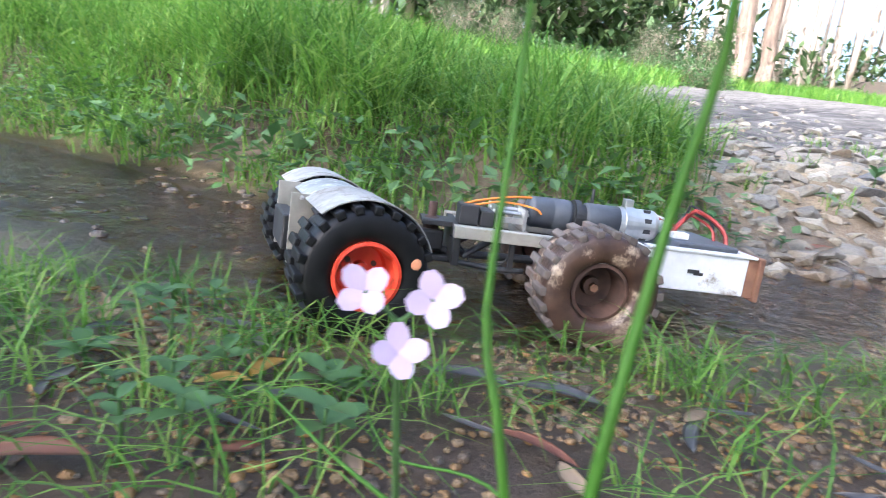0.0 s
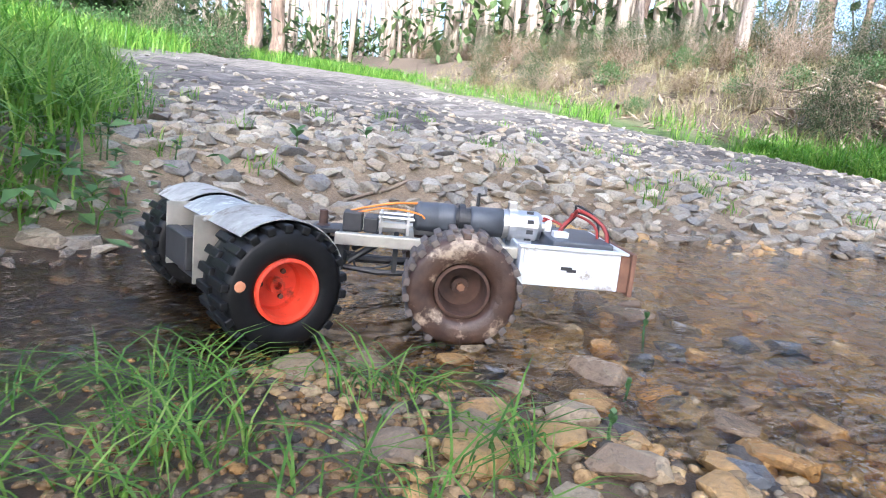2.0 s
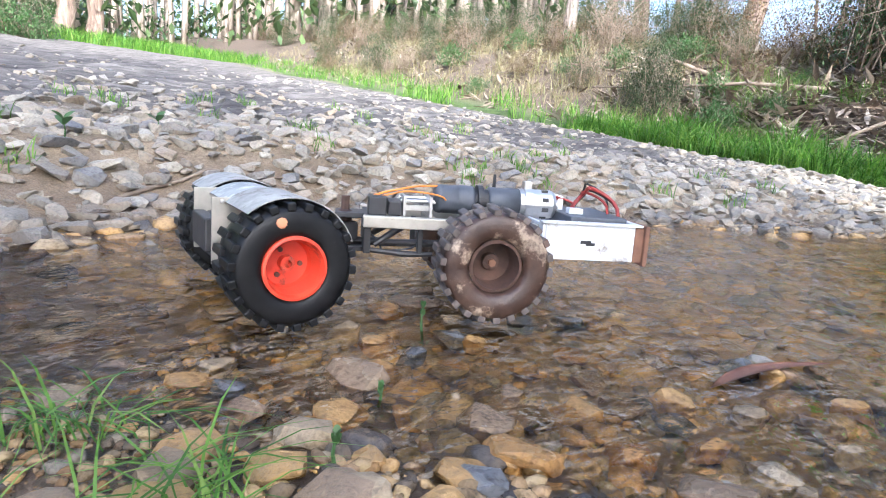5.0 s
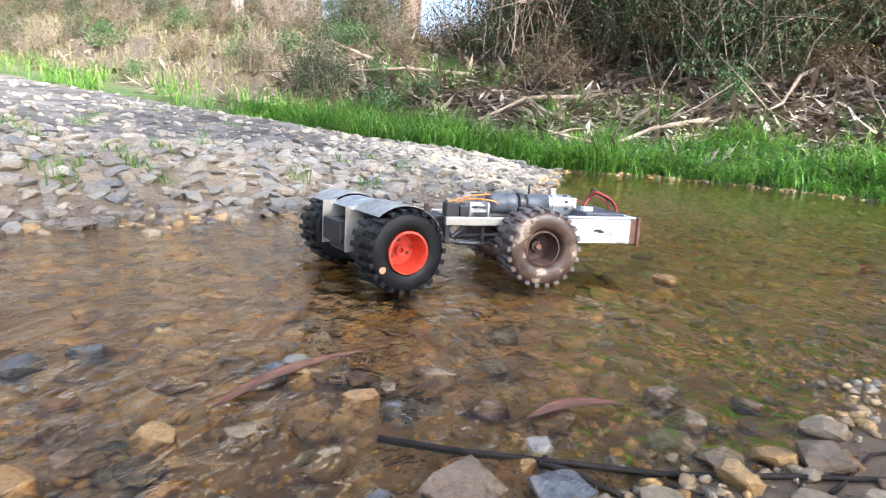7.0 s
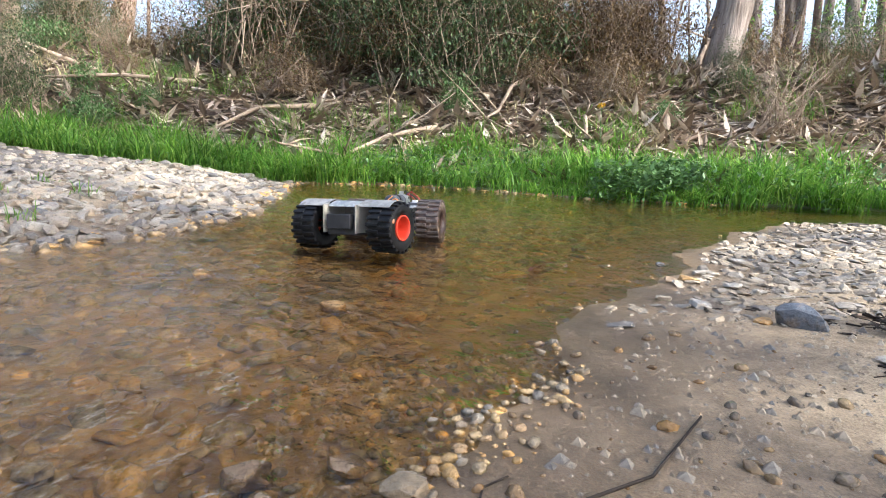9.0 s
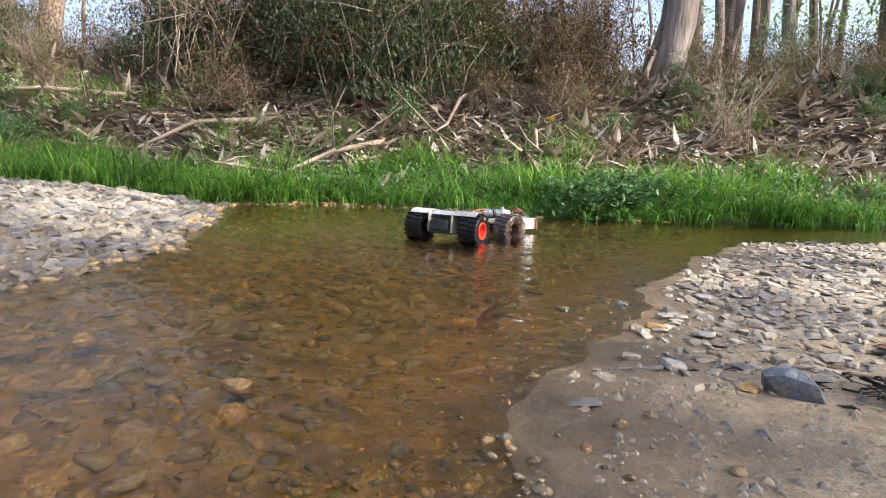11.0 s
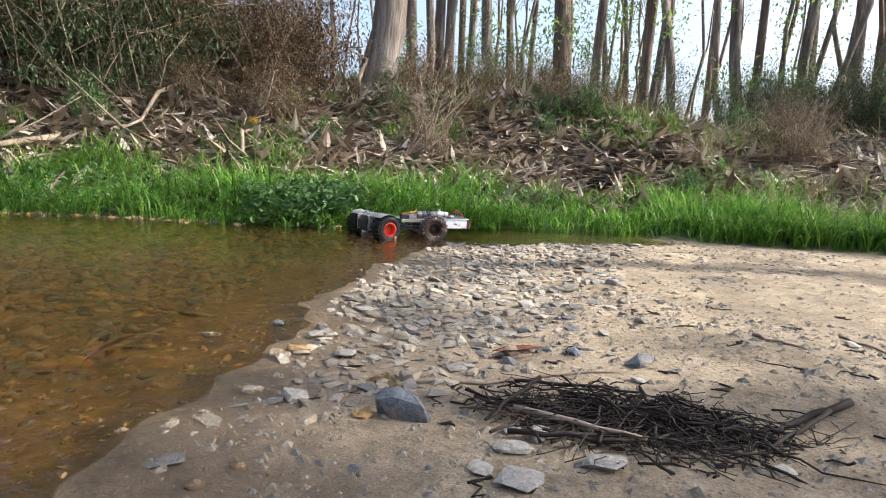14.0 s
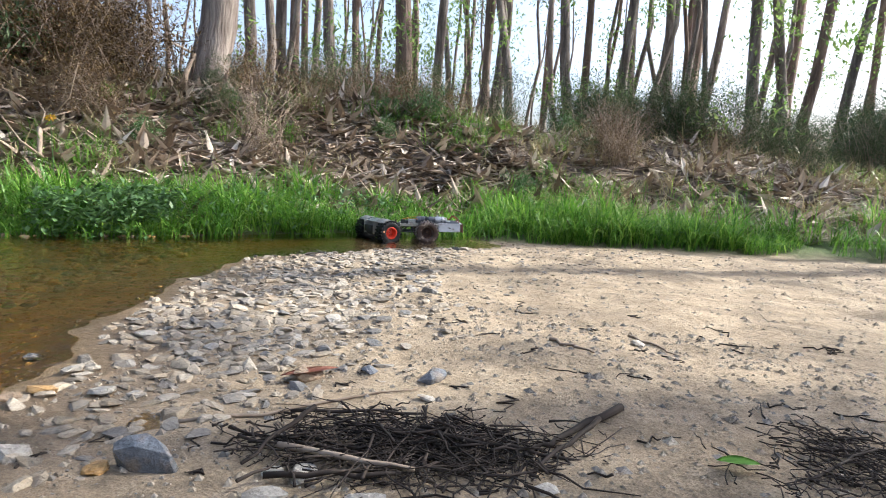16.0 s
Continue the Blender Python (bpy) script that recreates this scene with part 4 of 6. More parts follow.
# ---- the far wood ----
items, lp = [], []
for _ in range(680):
    a, d = radians(r.uniform(28, 122)), 22 + 40 * r.random() ** 1.3
    x, y = 1 + d * math.cos(a), d * math.sin(a)
    n_, s_, f_ = (float(v[0]) for v in zones(x, y))
    if -7 < f_ < 3 and d < 34:
        continue
    z = float(height(x, y)[0])
    tall, lean = r.uniform(9, 13), r.normal(0, 0.4, 2)
    rad = r.uniform(0.09, 0.22)
    items.append(([(x, y, z - 0.5), (x + lean[0] * 0.3, y + lean[1] * 0.3, z + tall * 0.3), (x + lean[0], y + lean[1], z + tall)], [rad * 1.2, rad, rad * 0.4]))
    for _ in range(3):
        c = np.array([x, y, z]) + (r.normal(0, 1.2), r.normal(0, 1.2), r.choice((0.5, 1.5, 7, 9)))
        lp.append(c + r.normal(0, 1, (16, 3)) * (0.9, 0.9, 0.6))
for _ in range(90):
    a, d = radians(r.uniform(68, 118)), r.uniform(19, 30)
    c = np.array([1 + d * math.cos(a), d * math.sin(a), 0.0])
    c[2] = float(height(c[0], c[1])[0]) + r.uniform(0.3, 7.5)
    lp.append(c + r.normal(0, 1, (130, 3)) * (0.9, 0.9, 0.7))
stuff("far_trunks", tubes(items, 7), bark_material("far_bark", (0.24, 0.19, 0.15), (0.42, 0.36, 0.30), (0.58, 0.52, 0.45)), "dense rows of pale slender tree trunks in the distance", "forest", True)
lp = np.concatenate(lp)
stuff("far_foliage", leaves(lp, r.uniform(0.3, 0.7, len(lp)), 0.45), GUMLEAF, "distant green undergrowth and foliage of the wood", "forest")

for _ in range(400):
    x, y = r.uniform(3.2, 10), r.uniform(-7.5, 5)
    f_ = float(zones(x, y)[2][0])
    if 0.9 < f_ < 2.6 and r.random() < 0.22:
        plant(int(r.choice((2, 2, 1, 4))), x, y, r.uniform(0, 360), r.uniform(0.22, 0.5))


def branch(pts, r0, label, twigs=5):
    """A dead branch lying on the bank, with side twigs."""
    pts = np.array(pts, float)
    pts[:, 2] += height(pts[:, 0], pts[:, 1])
    ob = part("dead_branch", tube_bm(pts, np.linspace(r0, r0 * 0.35, len(pts)), 8), TWIG, soft=True)
    tagged(ob, label, "branch", "dead branches")
    for _ in range(twigs):
        k = r.integers(1, len(pts))
        o = pts[k]
        e = o + r.normal(0, 0.22, 3) + (0, 0, 0.12)
        part("side_twig", tube_bm([o, (o + e) / 2 + r.normal(0, 0.03, 3), e], [r0 * 0.4, r0 * 0.25, r0 * 0.1], 6), TWIG, ob, soft=True)


branch([(6.42, -3.80, 0.0), (6.52, -3.88, 0.13), (6.66, -4.02, 0.27), (6.74, -4.10, 0.33)], 0.032, "pale forked dead branch leaning at the foot of a gum tree", 2)
branch([(6.74, -4.10, 0.33), (6.58, -3.75, 0.42), (6.42, -3.40, 0.56)], 0.014, "pale dead limb reaching over the bank", 3)
for x, y, a, L in ((5.9, -1.2, 2.2, 1.6), (6.4, -0.2, 1.9, 1.4), (7.0, 0.8, 1.5, 2.2), (5.6, -2.4, 2.6, 0.9), (7.4, 2.0, 1.2, 1.8), (6.6, -2.2, 2.4, 1.2)):
    branch([(x, y, 0.06), (x + 0.33 * L * math.cos(a), y + 0.33 * L * math.sin(a), 0.14), (x + 0.66 * L * math.cos(a + 0.1), y + 0.66 * L * math.sin(a + 0.1), 0.10), (x + L * math.cos(a + 0.15), y + L * math.sin(a + 0.15), 0.2)], 0.022, "dry grey branch lying across the leaf litter", 6)

hp = []
for _ in range(46):
    a, d = radians(-24 - 64 * r.random() ** 0.6), r.uniform(9, 18)
    c = np.array([0.85 + d * math.cos(a), -0.68 + d * math.sin(a), r.uniform(1.9, 0.27 * d + 1.4)])
    for _ in range(int(r.integers(2, 6))):
        e = c + r.normal(0, 1, 3) * (0.45, 0.45, 0.35)
        hp.append(e + r.normal(0, 1, (int(r.integers(40, 90)), 3)) * (0.17, 0.17, 0.2))
hp = np.concatenate(hp)
stuff("hanging_foliage", leaves(hp, r.uniform(0.06, 0.13, len(hp)), 0.4), SPRAYLEAF, "thin sprays of gum leaves between the trunks", "foliage")


# ---- single stones ----
def one_stone(name, kinds, tint, soft):
    v, f = kinds
    return mesh(name, v, f.tolist(), tint, soft)


TINTS = {"tan": stony("tan_stone", [(0.30, 0.235, 0.15), (0.40, 0.32, 0.21)], "thing", 0.55, (0.72, 0.66, 0.58), (0.0, 0.02)), "orange": stony("orange_stone", [(0.38, 0.21, 0.07), (0.46, 0.30, 0.12)], "thing", 0.5, (0.72, 0.66, 0.58), (0.0, 0.02)),
         "brown": stony("brown_stone", [(0.20, 0.145, 0.095), (0.30, 0.22, 0.145)], "thing", 0.5, (0.72, 0.66, 0.58), (0.0, 0.02)), "slate": stony("slate_stone", [(0.10, 0.11, 0.13), (0.17, 0.18, 0.20)], "thing", 0.45, (0.72, 0.66, 0.58), (0.0, 0.02)),
         "pale": stony("pale_stone", [(0.26, 0.245, 0.215), (0.40, 0.37, 0.32)], "thing", 0.65, (0.72, 0.66, 0.58), (-0.006, 0.010))}
WORDS = {"tan": "tan angular stone wet at its foot", "orange": "orange-brown quartzite stone, wet", "brown": "dull brown flat stone in shallow water", "slate": "dark blue-grey slate stone", "pale": "pale buff flat stone"}
SHAPES = {c: [one_stone("stone", hull_stone(300 + 10 * i + j, 26, 0.5), TINTS[c], False) for j in range(4)] for i, c in enumerate(TINTS)}
NEAR_STONES = [(0.78, 0.23, 0.069, "orange"), (0.79, 0.41, 0.07, "brown"), (0.78, 0.33, 0.038, "orange"), (0.81, 0.28, 0.064, "brown"), (0.69, 0.35, 0.053, "tan"), (0.7, 0.3, 0.031, "orange"), (0.83, 0.11, 0.071, "brown"), (0.82, 0.33, 0.036, "slate"), (0.73, 0.23, 0.040, "slate"), (0.66, 0.27, 0.044, "tan"), (0.57, 0.34, 0.056, "orange"), (0.64, 0.33, 0.016, "orange"), (0.49, 0.55, 0.015, "pale"), (0.73, 0.29, 0.022, "tan")]
FORD_STONES = [(0.88, 0.07, 0.037, "tan"), (0.87, 0.21, 0.039, "orange"), (0.93, 0.17, 0.039, "slate"), (0.94, 0.05, 0.02, "pale"), (0.89, 0.33, 0.033, "pale"), (0.89, 0.37, 0.037, "orange"), (0.96, 0.26, 0.041, "brown"), (0.95, 0.21, 0.032, "slate"), (0.92, 0.19, 0.019, "pale"), (1.12, 0.32, 0.04, "orange"), (0.96, -0.06, 0.08, "brown"), (1.21, -0.05, 0.041, "pale"), (0.94, 0.32, 0.037, "orange"), (1.01, 0.52, 0.082, "brown"), (1.21, 0.44, 0.06, "orange"), (1.97, -0.05, 0.086, "orange"), (1.71, -0.3, 0.073, "orange"), (1.5, -0.48, 0.039, "pale"), (3.51, -0.07, 0.108, "tan"), (3.04, 0.37, 0.11, "pale"), (2.86, 0.21, 0.11, "tan"), (2.9, 0.09, 0.094, "slate"), (2.6, 0, 0.056, "orange")]
SPIT_STONES = [(1.65, -0.93, 0.055, "pale"), (1.55, -0.98, 0.039, "orange"), (1.88, -0.79, 0.036, "tan"), (2.06, -0.95, 0.062, "pale"), (2.06, -1.09, 0.045, "slate"), (1.85, -0.99, 0.044, "brown"), (2.06, -1.29, 0.063, "pale"), (1.92, -1.1, 0.06, "pale"), (1.85, -1.03, 0.06, "orange"), (1.79, -1.09, 0.059, "pale"), (1.64, -1.24, 0.037, "pale"), (1.75, -1.12, 0.038, "pale"), (1.57, -1.43, 0.044, "slate"), (1.46, -1.46, 0.066, "slate"), (2.19, -1.33, 0.034, "pale"), (1.89, -1.33, 0.046, "pale"), (1.88, -1.63, 0.09, "pale"), (1.85, -1.49, 0.048, "pale"), (1.64, -1.36, 0.103, "brown")]
SLABS = [(1.41, -1.39, 0.039, "pale"), (1.3, -1.93, 0.049, "pale"), (1.36, -1.12, 0.058, "pale"), (1.34, -1, 0.051, "pale"), (1.35, -1.06, 0.062, "pale"), (1.26, -1.11, 0.067, "pale"), (1.14, -1.27, 0.029, "pale"), (1.29, -1.01, 0.068, "pale"), (1.39, -1.1, 0.04, "pale")]

sr = np.random.default_rng(5)


def lay(x, y, size, colour, group, flat=1.0):
    ob = new("stone", SHAPES[colour][int(sr.integers(4))])
    ob.matrix_basis = pose(x, y, max(float(height(x, y)[0]), -0.012) + size * 0.12, sr.uniform(-10, 10), sr.uniform(-10, 10), sr.uniform(0, 360))
    ob.scale = (size * 1.05, size * sr.uniform(0.9, 1.3), size * sr.uniform(0.75, 1.0) * flat)
    tagged(ob, WORDS[colour], "stone", group)


for rows_, group_, flat_ in ((NEAR_STONES, "stones at the near water edge", 1.0), (FORD_STONES, "stones in the ford", 0.9), (SPIT_STONES, "stones on the spit", 0.8), (SLABS, "pale slabs under the twigs", 0.55)):
    for x, y, size_, colour_ in rows_:
        lay(x, y, min(size_, 0.075) * (0.72 if x > 1.2 else 0.85), colour_, group_, flat_)
near = scatter(1600, 0.5, 1.2, -0.35, 0.6)
n_, s_, f_ = zones(near[:, 0], near[:, 1])
near = near[(s_ > -0.45) & (s_ < 0.12)]
sizes = sized(len(near), 0.012, 0.045)
sel = thin_out(near, sizes, 0.75)[:110]
for i in sel:
    lay(near[i, 0], near[i, 1], sizes[i], ("tan", "orange", "brown", "slate", "pale", "brown", "orange")[int(sr.integers(7))], "stones in the ford")
ob = new("rock", mesh("rock", *(lambda s: (s[0], s[1].tolist()))(hull_stone(77, 24, 0.8, True)), stony("blue_rock", [(0.15, 0.17, 0.20), (0.20, 0.22, 0.25)], "thing", 0.4)))
ob.matrix_basis = pose(1.515, -1.02, 0.014, 8, -6, 30)
ob.scale = (0.088, 0.07, 0.075)
tagged(ob, "wet blue-grey angular rock on the mud", "rock")


# ---- twigs, leaves and small plants ----
def crooked(a, b, r0, r1, bend, steps=7):
    """A crooked stick from a to b."""
    a, b = np.array(a, float), np.array(b, float)
    k = np.linspace(0, 1, steps)[:, None]
    off = sr.normal(0, bend, (steps, 3)) * np.sin(k * math.pi)
    off[:, 2] *= 0.5
    return a + (b - a) * k + off, np.linspace(r0, r1, steps)


pile = new("twig_pile")
pile.matrix_basis = pose(1.32, -1.24, float(height(1.32, -1.24)[0]))
tagged(pile, "heap of dark wet twigs and stems on the mud", "twigs")
DIR = np.array([-0.45, -0.36])
items = []
for i in range(950):
    k = sr.triangular(-0.36, 0.08, 0.44)
    c = DIR * k * 0.95 + sr.normal(0, 0.045, 2) * (1.15 - abs(k))
    a = math.atan2(DIR[1], DIR[0]) + sr.normal(0, 1.2)
    L = 0.012 + 0.11 * sr.random() ** 1.8
    hgt = 0.003 + 0.014 * sr.random() * (1 - 1.5 * abs(k))
    d = np.array([math.cos(a), math.sin(a)]) * L / 2
    items.append(crooked((*(c - d), max(hgt + sr.normal(0, 0.008), 0.003)), (*(c + d), max(hgt + sr.normal(0, 0.008), 0.003)), 0.0006 + 0.0018 * sr.random() ** 2, 0.0006, 0.004, 5))
v, f = tubes(items, 5)
ob = new("twig_tangle", mesh("twig_tangle", v, f, DARKTWIG, True))
ob.parent = pile
tagged(ob, "tangle of thin dark twigs", kind="stuff")
for a, b, r0, mat_ in (((0.10, 0.11, 0.012), (-0.06, 0.05, 0.016), 0.0045, TWIG), ((0.06, 0.16, 0.006), (-0.05, 0.06, 0.012), 0.004, DARKTWIG), ((0.13, 0.03, 0.03), (0.10, 0.16, 0.006), 0.0036, DARKTWIG), ((-0.16, -0.20, 0.034), (-0.15, -0.05, 0.008), 0.0036, DARKTWIG),
                       ((0.18, 0.03, 0.01), (0.04, -0.08, 0.016), 0.0028, DARKTWIG), ((0.0, -0.02, 0.022), (-0.22, -0.13, 0.008), 0.003, DARKTWIG)):
    p_, r_ = crooked(a, b, r0, r0 * 0.6, 0.004)
    part("stick", tube_bm(p_, r_, 8), mat_, pile, soft=True)


small_pile = new("twig_pile")
for a, b, r0 in (((0.03, 0.08, 0.006), (-0.02, -0.06, 0.014), 0.0022), ((-0.04, 0.05, 0.006), (0.03, -0.07, 0.01), 0.0018), ((0.05, -0.02, 0.005), (-0.05, -0.08, 0.012), 0.002)):
    p_, r_ = crooked(a, b, r0, r0 * 0.6, 0.004)
    part("stick", tube_bm(p_, r_, 7), DARKTWIG, small_pile, soft=True)
small_pile.matrix_basis = pose(0.89, -1.54, float(height(0.89, -1.54)[0]))
tagged(small_pile, "small low scatter of dark wet twigs on the mud", "twigs")
items = []
for i in range(260):
    c = sr.normal(0, 1, 2) * (0.05, 0.075)
    a, L = sr.uniform(0, 6.3), sr.uniform(0.015, 0.07)
    d = np.array([math.cos(a), math.sin(a)]) * L / 2
    z_ = 0.003 + 0.008 * sr.random()
    items.append(crooked((*(c - d), z_), (*(c + d), z_ + 0.002), sr.uniform(0.0006, 0.0016), 0.0005, 0.004, 5))
v, f = tubes(items, 5)
ob = tagged(new("twig_tangle", mesh("twig_tangle", v, f, DARKTWIG, True)), "tangle of thin dark twigs", kind="stuff")
ob.parent = small_pile


def loose_stick(pts, r0, material, label, name="stick"):
    """A stick lying on the ground through given plan points."""
    pts = np.array(pts, float)
    k = np.linspace(0, 1, 9)
    q = np.column_stack([np.interp(k, np.linspace(0, 1, len(pts)), pts[:, i]) for i in (0, 1)])
    q += sr.normal(0, 0.007, q.shape)
    z = np.maximum(height(q[:, 0], q[:, 1]), -0.004) + r0 * 0.9 + (pts[:, 2].mean() if pts.shape[1] > 2 else 0)
    ob = part(name, tube_bm(np.column_stack([q, z]), np.linspace(r0, r0 * 0.4, 9), 7), material, soft=True)
    return tagged(ob, label, "stick")


loose_stick([(1.00, 0.0), (1.017, -0.06), (1.018, -0.15), (1.02, -0.23), (1.037, -0.34), (1.06, -0.40), (1.12, -0.54), (1.22, -0.67)], 0.0032, DARKTWIG, "crooked black wet branch lying in shallow water")
loose_stick([(1.02, -0.10), (0.985, -0.15), (0.99, -0.22)], 0.003, DARKTWIG, "short black wet twig in shallow water")
loose_stick([(1.03, -0.31), (1.09, -0.36), (1.13, -0.44)], 0.002, DARKTWIG, "short black wet twig in shallow water")
loose_stick([(1.43, -1.8), (1.36, -1.77), (1.30, -1.74)], 0.004, TWIG, "short dry stick on the sand")
loose_stick([(1.34, -1.98), (1.2, -1.90)], 0.003, TWIG, "short dry stick on the sand")
loose_stick([(1.16, -1.52), (1.19, -1.38), (1.2, -1.3)], 0.006, DARKTWIG, "dark crooked stick beside the twig heap")
loose_stick([(1.62, -1.12), (1.5, -1.3), (1.45, -1.42)], 0.003, TWIG, "pale thin curved twig on the sand")
loose_stick([(0.95, 1.2), (1.2, 1.28), (1.45, 1.22)], 0.005, TWIG, "dry twig lying on the gravel")
for _ in range(46):
    x, y = sr.uniform(0.9, 1.7), sr.uniform(-2.2, -0.9)
    a, L = sr.uniform(0, 6.3), sr.uniform(0.02, 0.07)
    loose_stick([(x, y), (x + L * math.cos(a), y + L * math.sin(a))], 0.0016, DARKTWIG, "tiny dark twig on the sand", "twig")

FALLEN = {c: leafy(c + "_leaf", a, b, glow=0.1, by="thing", rough=0.4) for c, a, b in (("yellow", (0.55, 0.33, 0.07), (0.6, 0.42, 0.16)), ("red_brown", (0.27, 0.11, 0.07), (0.36, 0.19, 0.13)), ("grey", (0.12, 0.12, 0.13), (0.2, 0.19, 0.19)), ("green", (0.12, 0.30, 0.03), (0.2, 0.42, 0.06)), ("tan", (0.42, 0.30, 0.2), (0.5, 0.38, 0.26)))}


def fallen(colour, x, y, length, width, turn, lift=0.006, curl=0.15, label="fallen leaf"):
    """A lying leaf: a lens-shaped, arched sheet with a midrib fold."""
    b = bmesh.new()
    n = 9
    rows_ = []
    for i in range(n):
        k = i / (n - 1)
        w = width / 2 * math.sin(math.pi * min(1, k * 0.97 + 0.015)) ** 0.7
        x0, bow = (k - 0.5) * length, curl * length * (math.sin(k * math.pi) - 0.5) * 0.12
        sway = 0.08 * length * math.sin(k * 3.3)
        rows_.append([b.verts.new((x0, sway + s * w, bow + abs(s) * w * 0.25)) for s in (-1, -0.5, 0, 0.5, 1)])
    for p_, q_ in zip(rows_[:-1], rows_[1:]):
        for i in range(4):
            b.faces.new((p_[i], q_[i], q_[i + 1], p_[i + 1]))
    bmesh.ops.solidify(b, geom=b.faces[:], thickness=0.0006)
    ob = part("leaf", b, FALLEN[colour], soft=True)
    ob.matrix_basis = pose(x, y, max(float(height(x, y)[0]), -0.004) + lift, sr.uniform(-8, 8), sr.uniform(-6, 6), turn)
    tagged(ob, label, "leaf", "fallen leaves")


fallen("red_brown", 1.095, 0.125, 0.185, 0.022, -24, 0.008, 0.04, "long red-brown strip of bark in the shallow water")
fallen("red_brown", 1.105, -0.137, 0.105, 0.018, -58, 0.007, 0.2, "curled mauve-brown gum leaf in the water")
fallen("yellow", -0.13, 0.40, 0.038, 0.018, 10, 0.012, 0.2, "yellow fallen leaf on wet soil")
fallen("yellow", -0.105, 0.425, 0.034, 0.02, 60, 0.014, 0.2, "yellow fallen leaf on wet soil")
fallen("red_brown", -0.195, 0.295, 0.06, 0.024, 12, 0.012, 0.1, "reddish brown dead leaf on the soil")
fallen("grey", 0.04, 0.455, 0.075, 0.015, -18, 0.008, 0.1, "grey wet gum leaf on the pebbles")
fallen("grey", 0.11, 0.435, 0.07, 0.016, -8, 0.010, 0.1, "grey wet gum leaf on the pebbles")
fallen("red_brown", 0.08, 0.36, 0.06, 0.011, -30, 0.008, 0.1, "dark brown dead leaf on the pebbles")
fallen("red_brown", 2.05, -0.80, 0.26, 0.02, -40, 0.003, 0.02, "long red-brown strip of bark in the shallow water")
fallen("green", 0.99, -1.44, 0.045, 0.03, 20, 0.012, 0.1, "fresh green leaf lying on the mud")
fallen("red_brown", 1.64, -1.36, 0.10, 0.03, 70, 0.012, 0.2, "brown dead leaf on the gravel")
for _ in range(60):
    x, y = sr.uniform(-0.6, 0.9), sr.uniform(1.05, 2.0)
    if zones(x, y)[0][0] > 0.05:
        fallen(("tan", "grey", "red_brown")[int(sr.integers(3))], x, y, sr.uniform(0.04, 0.11), sr.uniform(0.012, 0.025), sr.uniform(0, 360), 0.02, 0.2, "dry dead gum leaf on the gravel")
for _ in range(70):
    x, y = sr.uniform(-0.6, 0.45), sr.uniform(0.24, 0.58)
    fallen(("red_brown", "grey", "grey", "tan")[int(sr.integers(4))], x, y, sr.uniform(0.02, 0.07), sr.uniform(0.006, 0.014), sr.uniform(0, 360), 0.008, 0.15, "dead brown leaf on dark soil")


def seedling(x, y, tall, leafs, size, label, colour=HERB, spread_=0.7):
    """A small plant: a stem with a few oval leaves."""
    ob = new("seedling")
    ob.matrix_basis = pose(x, y, max(float(height(x, y)[0]), -0.01), 0, 0, sr.uniform(0, 360))
    tagged(ob, label, "plant")
    part("stem", tube_bm([(0, 0, -0.01), (0.003, 0.002, tall * 0.5), (0.004, 0, tall)], [0.0018, 0.0014, 0.001], 6), colour, ob)
    for i in range(leafs):
        a, e = 6.283 * i / leafs + 0.4, spread_
        b = bmesh.new()
        rr = []
        for j in range(6):
            k = j / 5
            w = size * 0.26 * math.sin(math.pi * min(0.98, k + 0.02)) ** 0.6
            rr.append([b.verts.new((k * size * math.cos(e), s * w, k * size * math.sin(e) - 0.2 * size * k * k + abs(s) * w * 0.3)) for s in (-1, 0, 1)])
        for p_, q_ in zip(rr[:-1], rr[1:]):
            for m in range(2):
                b.faces.new((p_[m], q_[m], q_[m + 1], p_[m + 1]))
        bmesh.ops.transform(b, matrix=Matrix.Translation((0.003, 0, tall * (0.75 + 0.25 * (i % 2)))) @ Matrix.Rotation(a, 4, "Z"), verts=b.verts)
        part("leaf", b, colour, ob, soft=True)
    return ob


seedling(0.98, 1.42, 0.04, 4, 0.035, "small green two-leaved seedling in the gravel", spread_=0.8)
seedling(1.22, 1.5, 0.03, 3, 0.035, "small green seedling in the gravel")
seedling(0.675, 0.305, 0.02, 6, 0.010, "bright green sprout between the stones", spread_=1.2)
seedling(0.93, 0.44, 0.035, 8, 0.011, "thin green sprig standing in the water", spread_=1.3)
seedling(0.77, 0.36, 0.02, 7, 0.009, "thin green sprig between the stones", spread_=1.3)
for _ in range(70):
    x, y = sr.uniform(-0.75, 0.75), sr.uniform(0.98, 1.5)
    if zones(x, y)[0][0] > 0.01:
        seedling(x, y, sr.uniform(0.02, 0.06), 6, sr.uniform(0.02, 0.035), "broad-leaved green weed at the foot of the grass", spread_=sr.uniform(0.2, 0.7))
for _ in range(26):
    x, y = sr.uniform(-0.6, 0.0), sr.uniform(0.3, 0.58)
    seedling(x, y, sr.uniform(0.015, 0.05), 5, sr.uniform(0.015, 0.03), "small green weed on dark wet soil", spread_=0.4)

